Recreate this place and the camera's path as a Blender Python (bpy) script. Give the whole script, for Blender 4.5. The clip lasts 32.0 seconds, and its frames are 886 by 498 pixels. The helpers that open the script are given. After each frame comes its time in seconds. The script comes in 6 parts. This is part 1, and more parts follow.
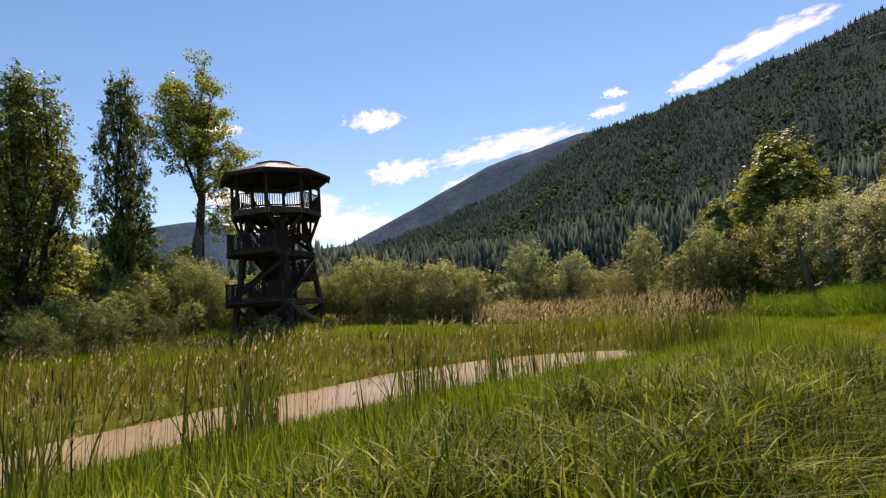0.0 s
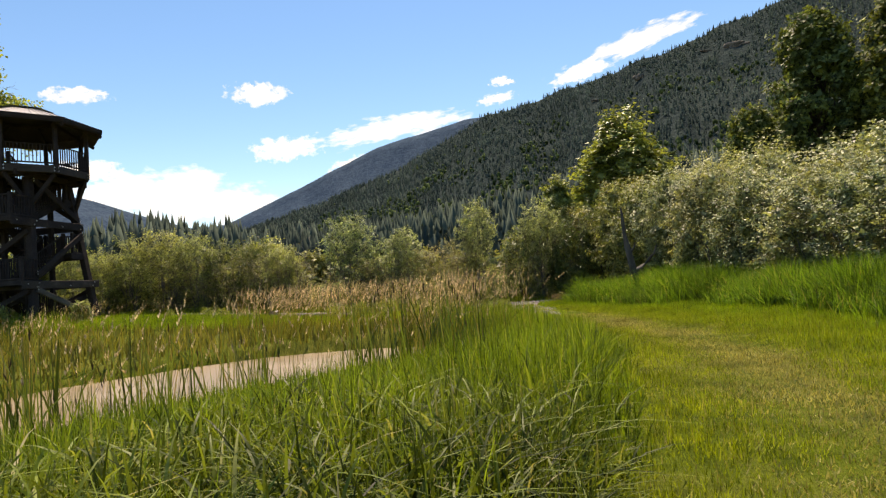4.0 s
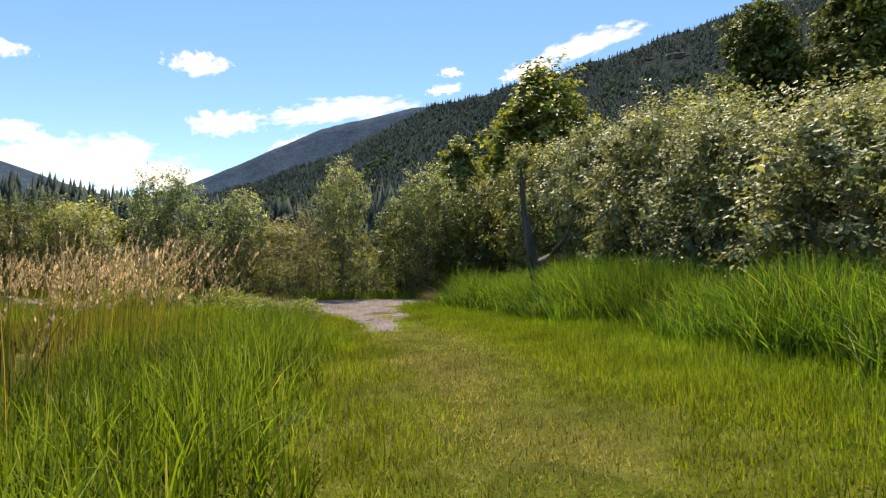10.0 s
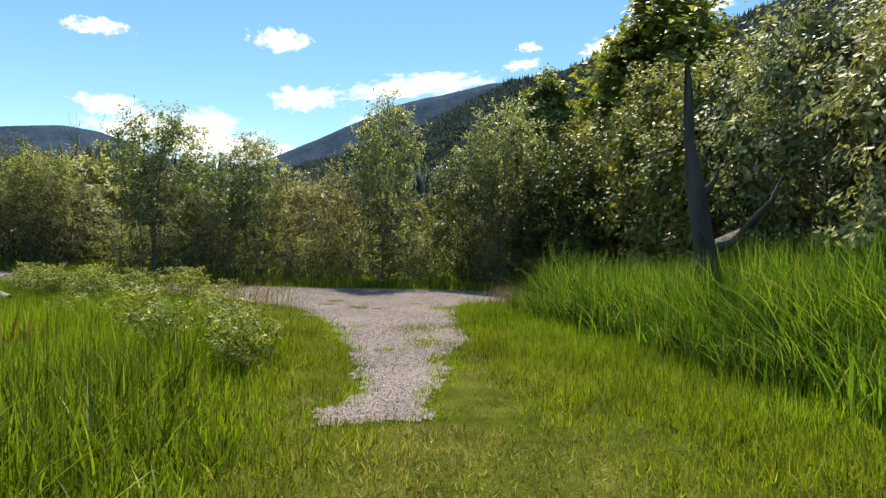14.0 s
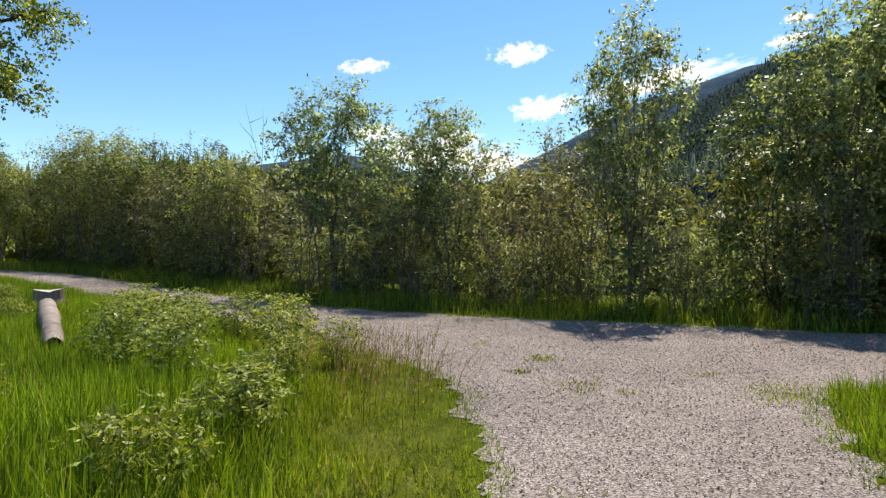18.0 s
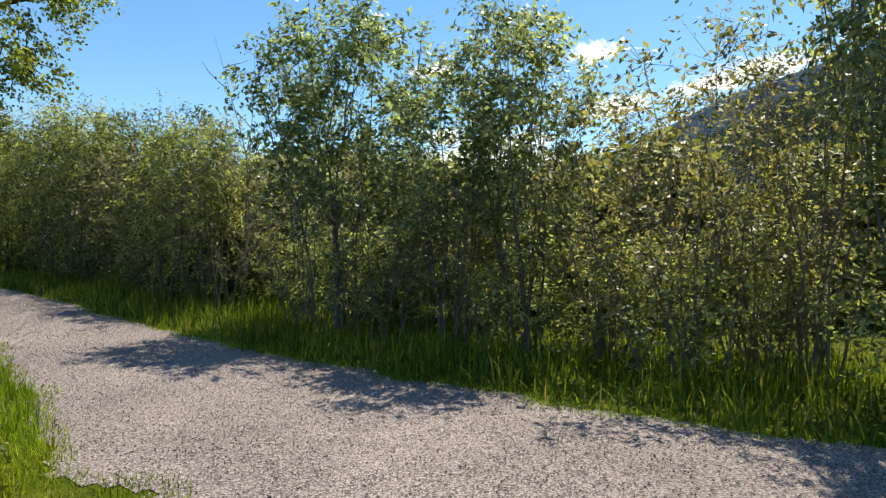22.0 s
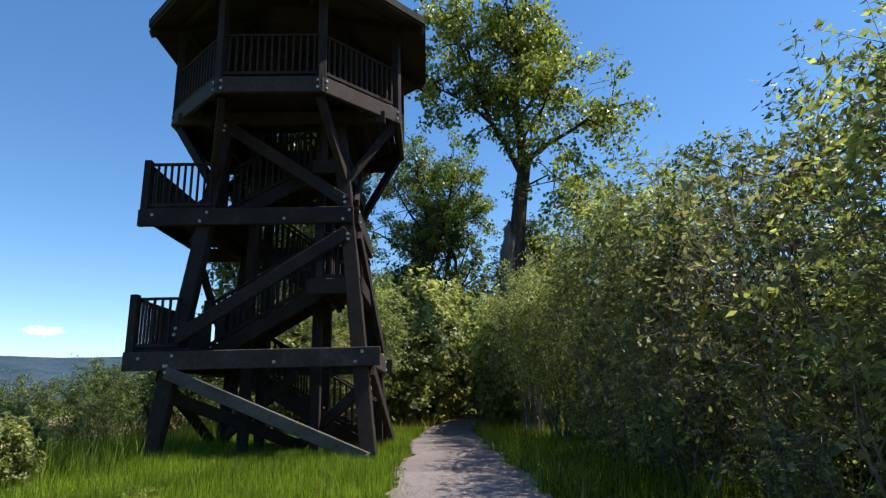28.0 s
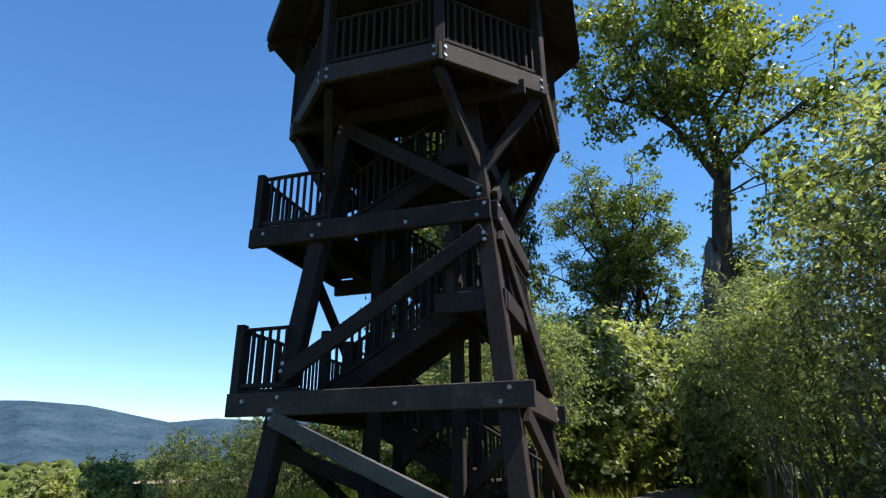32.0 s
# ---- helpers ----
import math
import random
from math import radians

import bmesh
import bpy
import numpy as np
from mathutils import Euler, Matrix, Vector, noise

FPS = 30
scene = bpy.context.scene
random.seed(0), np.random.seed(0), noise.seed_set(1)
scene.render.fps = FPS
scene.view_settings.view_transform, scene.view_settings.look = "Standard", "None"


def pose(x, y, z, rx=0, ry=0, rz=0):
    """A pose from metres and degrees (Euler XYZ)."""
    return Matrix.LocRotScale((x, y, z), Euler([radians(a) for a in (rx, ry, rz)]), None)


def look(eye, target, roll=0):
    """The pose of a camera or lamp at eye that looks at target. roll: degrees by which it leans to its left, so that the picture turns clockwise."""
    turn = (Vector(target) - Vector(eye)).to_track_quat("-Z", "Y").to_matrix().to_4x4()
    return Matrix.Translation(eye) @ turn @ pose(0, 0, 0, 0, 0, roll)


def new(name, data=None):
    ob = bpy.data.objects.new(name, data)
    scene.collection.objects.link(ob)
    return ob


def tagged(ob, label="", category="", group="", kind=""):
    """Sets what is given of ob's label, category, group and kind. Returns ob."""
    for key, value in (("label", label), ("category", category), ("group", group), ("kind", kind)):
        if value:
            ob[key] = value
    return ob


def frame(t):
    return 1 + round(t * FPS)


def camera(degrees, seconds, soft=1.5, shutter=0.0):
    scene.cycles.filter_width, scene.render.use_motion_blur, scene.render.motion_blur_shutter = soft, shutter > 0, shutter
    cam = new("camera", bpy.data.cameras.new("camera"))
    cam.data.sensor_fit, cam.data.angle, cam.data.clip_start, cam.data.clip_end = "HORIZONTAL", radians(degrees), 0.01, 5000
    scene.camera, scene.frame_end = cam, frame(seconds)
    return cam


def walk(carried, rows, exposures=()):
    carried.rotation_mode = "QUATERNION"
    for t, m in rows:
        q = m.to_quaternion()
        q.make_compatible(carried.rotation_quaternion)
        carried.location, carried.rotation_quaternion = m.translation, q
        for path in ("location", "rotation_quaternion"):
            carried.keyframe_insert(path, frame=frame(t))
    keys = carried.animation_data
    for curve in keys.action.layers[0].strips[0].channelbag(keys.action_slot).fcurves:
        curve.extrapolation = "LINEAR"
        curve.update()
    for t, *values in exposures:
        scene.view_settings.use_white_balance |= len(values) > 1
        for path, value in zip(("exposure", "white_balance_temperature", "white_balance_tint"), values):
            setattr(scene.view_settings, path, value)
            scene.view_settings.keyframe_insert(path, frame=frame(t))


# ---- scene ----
cam = camera(74.2, 32.0, 1.3)
PATH = [
    (0, (2.522, -1.001, 1.622), (1.922, 0.896, 1.816), -4.0),
    (0.5, (2.923, -0.44, 1.6), (2.41, 1.485, 1.782), -4.0),
    (1, (3.345, 0.201, 1.532), (2.898, 2.142, 1.708), -3.9),
    (1.5, (3.735, 0.874, 1.518), (3.374, 2.836, 1.654), -3.7),
    (2, (4.15, 1.652, 1.423), (3.813, 3.619, 1.551), -3.5),
    (2.5, (4.469, 2.417, 1.413), (4.154, 4.389, 1.538), -3.7),
    (3, (4.676, 3.13, 1.443), (4.401, 5.107, 1.557), -3.7),
    (3.5, (5.043, 3.887, 1.434), (4.786, 5.868, 1.544), -3.9),
    (5.5, (6.284, 6.665, 1.423), (6.134, 8.657, 1.519), -3.3),
    (6, (6.501, 7.354, 1.415), (6.383, 9.348, 1.507), -3.0),
    (6.5, (6.713, 8.075, 1.421), (6.643, 10.072, 1.504), -2.9),
    (7, (6.935, 8.804, 1.386), (6.901, 10.802, 1.455), -2.5),
    (7.5, (7.202, 9.609, 1.331), (7.188, 11.608, 1.397), -2.1),
    (8, (7.322, 10.348, 1.328), (7.306, 12.347, 1.395), -2.0),
    (8.5, (7.489, 11.145, 1.279), (7.465, 13.143, 1.348), -1.9),
    (9, (7.648, 11.933, 1.301), (7.618, 13.932, 1.372), -1.7),
    (9.5, (7.922, 12.688, 1.281), (7.897, 14.687, 1.347), -1.3),
    (10, (8.066, 13.484, 1.231), (8.031, 15.483, 1.294), -0.9),
    (10.5, (8.204, 14.342, 1.199), (8.153, 16.341, 1.254), -0.6),
    (11, (8.199, 15.208, 1.191), (8.125, 17.206, 1.235), -0.3),
    (11.5, (8.139, 16.143, 1.217), (8.045, 18.141, 1.246), -0.1),
    (12, (8.054, 17.037, 1.203), (7.929, 19.033, 1.225), 0.3),
    (12.5, (7.988, 18.007, 1.24), (7.823, 20.0, 1.253), 0.4),
    (13, (7.929, 18.903, 1.237), (7.717, 20.891, 1.243), 0.7),
    (13.5, (7.823, 19.798, 1.268), (7.57, 21.782, 1.263), 0.9),
    (15.5, (7.295, 22.734, 1.247), (6.861, 24.686, 1.213), 1.3),
    (16, (7.171, 23.514, 1.251), (6.582, 25.425, 1.219), 1.1),
    (16.5, (6.857, 24.279, 1.228), (6.068, 26.116, 1.221), 0.5),
    (17, (6.634, 25.07, 1.219), (5.686, 26.831, 1.221), -0.1),
    (17.5, (6.375, 25.799, 1.229), (5.365, 27.525, 1.237), -0.3),
    (18, (6.177, 26.507, 1.25), (5.139, 28.217, 1.254), -0.3),
    (18.5, (5.882, 27.185, 1.257), (4.831, 28.886, 1.262), -0.3),
    (19, (5.691, 27.891, 1.274), (4.637, 29.59, 1.272), -0.2),
    (19.5, (5.327, 28.518, 1.295), (4.246, 30.2, 1.295), -0.5),
    (20, (4.969, 29.153, 1.309), (3.848, 30.809, 1.308), -0.7),
    (20.5, (4.46, 29.735, 1.331), (3.287, 31.355, 1.341), -0.9),
    (21, (4.018, 30.354, 1.337), (2.808, 31.946, 1.345), -1.1),
    (21.5, (3.49, 30.934, 1.334), (2.264, 32.514, 1.35), -0.8),
    (22, (3.115, 31.57, 1.322), (1.881, 33.144, 1.337), -0.3),
    (22.5, (2.615, 32.132, 1.356), (1.255, 33.598, 1.374), 0.1),
    (23, (2.023, 32.56, 1.279), (0.512, 33.869, 1.311), 0.6),
    (23.5, (1.288, 32.972, 1.306), (-0.372, 34.086, 1.346), 0.4),
    (24, (0.637, 33.338, 1.374), (-1.141, 34.251, 1.433), 0.1),
    (24.5, (-0.106, 33.579, 1.457), (-1.981, 34.268, 1.537), -0.3),
    (25, (-0.803, 33.832, 1.482), (-2.74, 34.316, 1.608), -0.7),
    (25.5, (-1.534, 33.971, 1.553), (-3.496, 34.306, 1.749), -1.4),
    (27.5, (-4.436, 34.373, 1.792), (-6.386, 34.485, 2.218), -1.7),
    (28, (-5.158, 34.461, 1.771), (-7.097, 34.524, 2.256), -1.5),
    (28.5, (-5.863, 34.46, 1.721), (-7.79, 34.473, 2.257), -1.5),
    (29, (-6.599, 34.531, 1.679), (-8.513, 34.502, 2.259), -1.4),
    (29.5, (-7.237, 34.564, 1.665), (-9.135, 34.485, 2.29), -1.4),
    (30, (-7.753, 34.67, 1.666), (-9.63, 34.547, 2.344), -1.5),
    (30.5, (-8.143, 34.694, 1.701), (-9.977, 34.478, 2.468), -1.5),
    (31, (-8.323, 34.717, 1.724), (-10.114, 34.385, 2.55), -1.4),
    (31.5, (-8.431, 34.752, 1.692), (-10.204, 34.306, 2.503), -0.9),
    (32, (-8.513, 34.733, 1.652), (-10.311, 34.192, 2.341), -0.5),
]
walk(cam, [(t, look(eye, target, roll)) for t, eye, target, roll in PATH],
     [(0.0, 0.36, 8400, 22), (3.0, 0.58, 8900, 17), (6.0, 0.54, 7900, 15), (8.5, 0.6, 7800, 14), (11.0, 0.54, 7900, 14), (13.0, 0.55, 7600, 6), (17.0, 0.5, 7200, 5), (19.0, 0.48, 7200, 6), (21.5, 0.52, 7200, 4), (23.0, 0.75, 7300, 6), (25.5, 0.95, 7400, 3), (28.0, 0.42, 6500, 9), (30.0, 0.5, 6200, 9), (32.0, 0.6, 6200, 9)])

# ---- light ----
SUN_ELEVATION, SUN_AZIMUTH = 61.0, -4.0  # degrees; azimuth from +y towards +x
sun_way = Vector((math.sin(radians(SUN_AZIMUTH)) * math.cos(radians(SUN_ELEVATION)),
                  math.cos(radians(SUN_AZIMUTH)) * math.cos(radians(SUN_ELEVATION)), math.sin(radians(SUN_ELEVATION))))
sun_data = bpy.data.lights.new("sun", "SUN")
sun_data.energy, sun_data.angle, sun_data.color = 5.0, radians(0.53), (1.0, 0.95, 0.87)
sun = new("sun", sun_data)
sun.matrix_world = look(sun_way * 60, (0, 0, 0))

world = bpy.data.worlds.new("sky")
scene.world = world
world.use_nodes = True
sky = world.node_tree.nodes.new("ShaderNodeTexSky")
sky.sky_type, sky.sun_disc = "NISHITA", False
sky.sun_elevation, sky.sun_rotation = radians(SUN_ELEVATION), radians(SUN_AZIMUTH)
sky.altitude, sky.air_density, sky.dust_density, sky.ozone_density = 700, 1.0, 0.14, 2.1
back = world.node_tree.nodes["Background"]
back.inputs["Strength"].default_value = 0.15
rich = world.node_tree.nodes.new("ShaderNodeHueSaturation")
rich.inputs["Saturation"].default_value = 1.22
world.node_tree.links.new(sky.outputs[0], rich.inputs["Color"])
world.node_tree.links.new(rich.outputs[0], back.inputs["Color"])

# ---- materials ----
def nodes_of(name):
    m = bpy.data.materials.new(name)
    m.use_nodes = True
    nt = m.node_tree
    return m, nt, nt.nodes["Principled BSDF"], nt.nodes["Material Output"]


def ramp(nt, source, stops):
    r = nt.nodes.new("ShaderNodeValToRGB")
    els = r.color_ramp.elements
    while len(els) < len(stops):
        els.new(0.5)
    for e, (at, colour) in zip(els, stops):
        e.position, e.color = at, (*colour, 1)
    nt.links.new(source, r.inputs[0])
    return r.outputs[0]


def noise_of(nt, scale, detail=4.0, rough=0.6, where="Object", stretch=None):
    c = nt.nodes.new("ShaderNodeTexCoord")
    n = nt.nodes.new("ShaderNodeTexNoise")
    n.inputs["Scale"].default_value, n.inputs["Detail"].default_value, n.inputs["Roughness"].default_value = scale, detail, rough
    if stretch:
        mp = nt.nodes.new("ShaderNodeMapping")
        mp.inputs["Scale"].default_value = stretch
        nt.links.new(c.outputs[where], mp.inputs[0])
        nt.links.new(mp.outputs[0], n.inputs[0])
    else:
        nt.links.new(c.outputs[where], n.inputs[0])
    return n.outputs["Fac"]


def mixed(nt, fac, a, b, mode="MIX"):
    m = nt.nodes.new("ShaderNodeMix")
    m.data_type, m.blend_type = "RGBA", mode
    for value, socket in ((fac, m.inputs["Factor"]), (a, m.inputs["A"]), (b, m.inputs["B"])):
        if isinstance(value, (int, float)):
            socket.default_value = value
        elif isinstance(value, tuple):
            socket.default_value = (*value, 1)
        else:
            nt.links.new(value, socket)
    return m.outputs["Result"]


def bump(nt, source, strength, distance, target):
    b = nt.nodes.new("ShaderNodeBump")
    b.inputs["Strength"].default_value, b.inputs["Distance"].default_value = strength, distance
    nt.links.new(source, b.inputs["Height"])
    nt.links.new(b.outputs[0], target.inputs["Normal"])


def foliage(name, dark, light, through_light=0.35, rough=0.5, spread=0.5, dead=None, shine=0.25, glow=(1.35, 1.3, 0.55), deep=0.36):
    """Leaf or blade: colour varies from piece to piece and from plant to plant; light shines through."""
    m, nt, bsdf, out = nodes_of(name)
    geo, info = nt.nodes.new("ShaderNodeNewGeometry"), nt.nodes.new("ShaderNodeObjectInfo")
    deepest = tuple(v * deep for v in dark)
    stops = [(0.0, deepest), (0.5, tuple((a + b) / 2 for a, b in zip(dark, light))), (1.0, tuple(v * 1.3 for v in light))]
    if dead is not None:
        stops = [(0.0, deepest), (0.92, light), (0.975, dead), (1.0, dead)]
    col = ramp(nt, geo.outputs["Random Per Island"], stops)
    large = noise_of(nt, spread, 2.0)
    tone = ramp(nt, large, [(0.32, (0.62, 0.64, 0.62)), (0.68, (1.26, 1.22, 1.12))])
    col = mixed(nt, 1.0, col, tone, "MULTIPLY")
    plant = ramp(nt, info.outputs["Random"], [(0.0, (0.82, 0.9, 0.86)), (1.0, (1.15, 1.1, 0.95))])
    col = mixed(nt, 1.0, col, plant, "MULTIPLY")
    nt.links.new(col, bsdf.inputs["Base Color"])
    bsdf.inputs["Roughness"].default_value = rough
    bsdf.inputs["Specular IOR Level"].default_value = shine
    tr, mx = nt.nodes.new("ShaderNodeBsdfTranslucent"), nt.nodes.new("ShaderNodeMixShader")
    warm = mixed(nt, 1.0, col, glow, "MULTIPLY")
    nt.links.new(warm, tr.inputs["Color"])
    mx.inputs[0].default_value = through_light
    nt.links.new(bsdf.outputs[0], mx.inputs[1])
    nt.links.new(tr.outputs[0], mx.inputs[2])
    nt.links.new(mx.outputs[0], out.inputs["Surface"])
    return m


def plain(name, stops, scale, rough=0.8, relief=0.3, depth=0.01, fine=None, stretch=None, metal=0.0, shine=0.5):
    m, nt, bsdf, out = nodes_of(name)
    n1 = noise_of(nt, scale, 5.0, 0.65, stretch=stretch)
    col = ramp(nt, n1, stops)
    n2 = noise_of(nt, fine or scale * 9, 3.0, 0.6, stretch=stretch)
    col = mixed(nt, 1.0, col, ramp(nt, n2, [(0.3, (0.78, 0.78, 0.78)), (0.7, (1.18, 1.18, 1.18))]), "MULTIPLY")
    nt.links.new(col, bsdf.inputs["Base Color"])
    bsdf.inputs["Roughness"].default_value, bsdf.inputs["Metallic"].default_value = rough, metal
    bsdf.inputs["Specular IOR Level"].default_value = shine
    bump(nt, n2, relief, depth, bsdf)
    return m


willow_leaf = foliage("willow_leaf", (0.19, 0.215, 0.09), (0.4, 0.435, 0.205), 0.56, 0.42, shine=0.36, glow=(1.25, 1.25, 0.66), deep=0.5)
# darker leaf for poplars and dark willows, with shade put into its colour
shade_leaf = foliage("shade_toned_leaf", (0.075, 0.105, 0.035), (0.19, 0.235, 0.075), 0.34, 0.42, shine=0.3, deep=0.5)
bank_blade = foliage("bank_grass_blade", (0.06, 0.115, 0.01), (0.25, 0.355, 0.05), 0.44, 0.5, 0.4, (0.33, 0.33, 0.12), shine=0.2)
bank_leaf = foliage("bank_reed_leaf", (0.06, 0.09, 0.012), (0.26, 0.31, 0.065), 0.4, 0.5, 0.5, (0.38, 0.33, 0.17), shine=0.18)
silver_leaf = foliage("silver_willow_leaf", (0.22, 0.235, 0.12), (0.44, 0.45, 0.255), 0.3, 0.5, shine=0.3, glow=(1.2, 1.2, 0.65), deep=0.5)
bush_leaf = foliage("bush_leaf", (0.175, 0.185, 0.065), (0.36, 0.365, 0.15), 0.32, 0.5, shine=0.3, deep=0.5)
alder_leaf = foliage("alder_leaf", (0.2, 0.23, 0.115), (0.42, 0.45, 0.265), 0.56, 0.38, shine=0.42, glow=(1.22, 1.24, 0.72), deep=0.5)
yellow_leaf = foliage("yellowing_leaf", (0.24, 0.235, 0.11), (0.45, 0.43, 0.22), 0.55, 0.42, 0.5, (0.36, 0.26, 0.15), shine=0.4, glow=(1.22, 1.18, 0.7), deep=0.5)
poplar_leaf = foliage("poplar_leaf", (0.14, 0.18, 0.05), (0.33, 0.38, 0.12), 0.45, 0.38, shine=0.4, deep=0.5)
dark_leaf = foliage("dark_cottonwood_leaf", (0.09, 0.11, 0.04), (0.22, 0.25, 0.09), 0.3, 0.6, 0.1, shine=0.2)
cottonwood_leaf = foliage("cottonwood_leaf", (0.19, 0.21, 0.055), (0.39, 0.41, 0.14), 0.34, 0.45, shine=0.35, deep=0.5)
# needles lifted and blued a little to stand in for distance haze
needle = foliage("conifer_needle", (0.052, 0.069, 0.068), (0.076, 0.097, 0.088), 0.06, 0.9, 0.006, shine=0.0, deep=0.7)
broad_far = foliage("far_broadleaf", (0.07, 0.095, 0.038), (0.14, 0.165, 0.065), 0.2, 0.9, 0.02, shine=0.0, deep=0.6)
grass_tall = foliage("tall_grass", (0.065, 0.12, 0.014), (0.27, 0.37, 0.05), 0.46, 0.5, 0.4, (0.36, 0.31, 0.14), shine=0.25)
reed_leaf = foliage("reed_leaf", (0.045, 0.115, 0.012), (0.2, 0.35, 0.055), 0.42, 0.5, 0.5, (0.35, 0.33, 0.13), shine=0.22)
grass_mid = foliage("meadow_grass", (0.13, 0.235, 0.012), (0.33, 0.47, 0.045), 0.44, 0.5, 0.5, (0.36, 0.34, 0.1), shine=0.3)
grass_short = foliage("mown_grass", (0.19, 0.245, 0.014), (0.42, 0.47, 0.05), 0.4, 0.6, 0.9, (0.44, 0.37, 0.15))
grass_dry = foliage("dry_trodden_grass", (0.3, 0.25, 0.09), (0.52, 0.43, 0.19), 0.3, 0.7, 0.9, shine=0.15)
grass_sedge = foliage("sedge", (0.18, 0.165, 0.04), (0.33, 0.29, 0.075), 0.4, 0.6, 0.25, (0.4, 0.29, 0.13))
straw = foliage("dry_straw", (0.46, 0.33, 0.22), (0.72, 0.57, 0.42), 0.5, 0.75, 0.5, glow=(1.12, 1.04, 0.88), deep=0.6)
cattail_leaf = foliage("cattail_leaf", (0.05, 0.085, 0.022), (0.16, 0.22, 0.06), 0.34, 0.4, 0.5, (0.3, 0.24, 0.13))
cattail_head = plain("cattail_head", [(0.3, (0.045, 0.025, 0.012)), (0.7, (0.09, 0.05, 0.025))], 8.0, 0.9)
herb_leaf = foliage("herb_leaf", (0.15, 0.195, 0.04), (0.39, 0.43, 0.13), 0.42, 0.42, shine=0.26)
bark_grey = plain("grey_bark", [(0.3, (0.085, 0.075, 0.065)), (0.7, (0.19, 0.17, 0.148))], 3.0, 0.85, 0.6, 0.02, 22.0, (1, 1, 0.25))
bark_twig = plain("brown_twig_bark", [(0.3, (0.1, 0.078, 0.062)), (0.7, (0.24, 0.19, 0.155))], 3.0, 0.85, 0.5, 0.01, 22.0, (1, 1, 0.25))
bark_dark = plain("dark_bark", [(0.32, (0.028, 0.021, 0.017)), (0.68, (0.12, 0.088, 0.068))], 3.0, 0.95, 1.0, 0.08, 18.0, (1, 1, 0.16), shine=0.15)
bark_dead = plain("weathered_deadwood", [(0.3, (0.07, 0.058, 0.048)), (0.7, (0.22, 0.19, 0.16))], 2.0, 0.85, 0.8, 0.03, 16.0, (1, 1, 0.15))
timber = plain("creosoted_timber", [(0.25, (0.026, 0.0185, 0.0165)), (0.6, (0.05, 0.036, 0.031)), (0.85, (0.1, 0.075, 0.063))], 1.6, 0.82, 0.35, 0.006, 20.0, shine=0.18)
timber_worn = plain("worn_brown_timber", [(0.25, (0.042, 0.031, 0.026)), (0.6, (0.08, 0.06, 0.05)), (0.85, (0.16, 0.125, 0.105))], 1.6, 0.75, 0.35, 0.006, 20.0, shine=0.18)
timber_grey = plain("greyed_timber", [(0.25, (0.06, 0.05, 0.042)), (0.75, (0.16, 0.135, 0.115))], 2.0, 0.75, 0.35, 0.006, 24.0)
roof_metal = plain("weathered_roof_sheet", [(0.3, (0.36, 0.32, 0.29)), (0.7, (0.52, 0.48, 0.45))], 1.2, 0.42, 0.1, 0.003, 14.0, metal=0.3)
steel = plain("galvanised_bolt", [(0.3, (0.45, 0.44, 0.43)), (0.7, (0.62, 0.61, 0.6))], 30.0, 0.4, 0.1, 0.001, metal=0.9)
cut_wood = plain("pale_cut_wood", [(0.3, (0.33, 0.28, 0.22)), (0.7, (0.58, 0.53, 0.46))], 14.0, 0.85, 0.5, 0.006, 60.0)

# ---- terrain ----
def smooth(a, b, v):
    t = np.clip((v - a) / (b - a), 0, 1)
    return t * t * (3 - 2 * t)


def line_x(ys, table):
    """x of a shore or edge that runs along y."""
    t = np.array(table, float)
    return np.interp(ys, t[:, 0], t[:, 1])


FAR_SHORE = [(-30, -21.0), (-5, -11.5), (8, -7.8), (11, -6.95), (13.4, -5.9), (16.7, -4.95), (19.3, -3.2), (20.9, -1.5), (21.5, 0.4), (21.8, 2.4)]
NEAR_SHORE = [(-30, -12.0), (-5, -7.6), (3, -5.3), (5.75, -4.3), (8.4, -2.6), (10.5, -1.1), (13.4, 1.0), (14.4, 1.9), (17.2, 3.3), (20.6, 3.0), (21.8, 2.4)]
MOWN_EDGE = [(-12, -4.0), (-4, 0.3), (0, 2.3), (3.9, 3.9), (7.0, 5.55), (9.6, 6.45), (11.5, 6.65), (13.7, 7.05), (16.8, 7.2), (20.5, 6.5), (23.7, 6.0), (25.8, 5.1), (27.0, 4.8), (29, 3.7), (30.5, 2.4), (31.2, 1.4), (32.4, -1.4)]
REED_EDGE = [(-12, 8.5), (0, 10.5), (8, 11.4), (15.7, 11.8), (20, 11.4), (22.3, 11.2), (24.3, 10.7), (26, 10.0), (27.6, 9.5), (29.5, 8.6), (31, 7.8), (33, 7.2)]
WATER_Z = -0.42


def pond_depth(x, y):
    """About 1 inside the pond, 0 outside."""
    a, b = line_x(y, FAR_SHORE), line_x(y, NEAR_SHORE)
    mid, half = (a + b) / 2, (b - a) / 2
    inside = 1 - smooth(0.78, 1.28, np.abs(x - mid) / np.maximum(half, 0.5))
    return inside * (1 - smooth(20.6, 22.3, y))


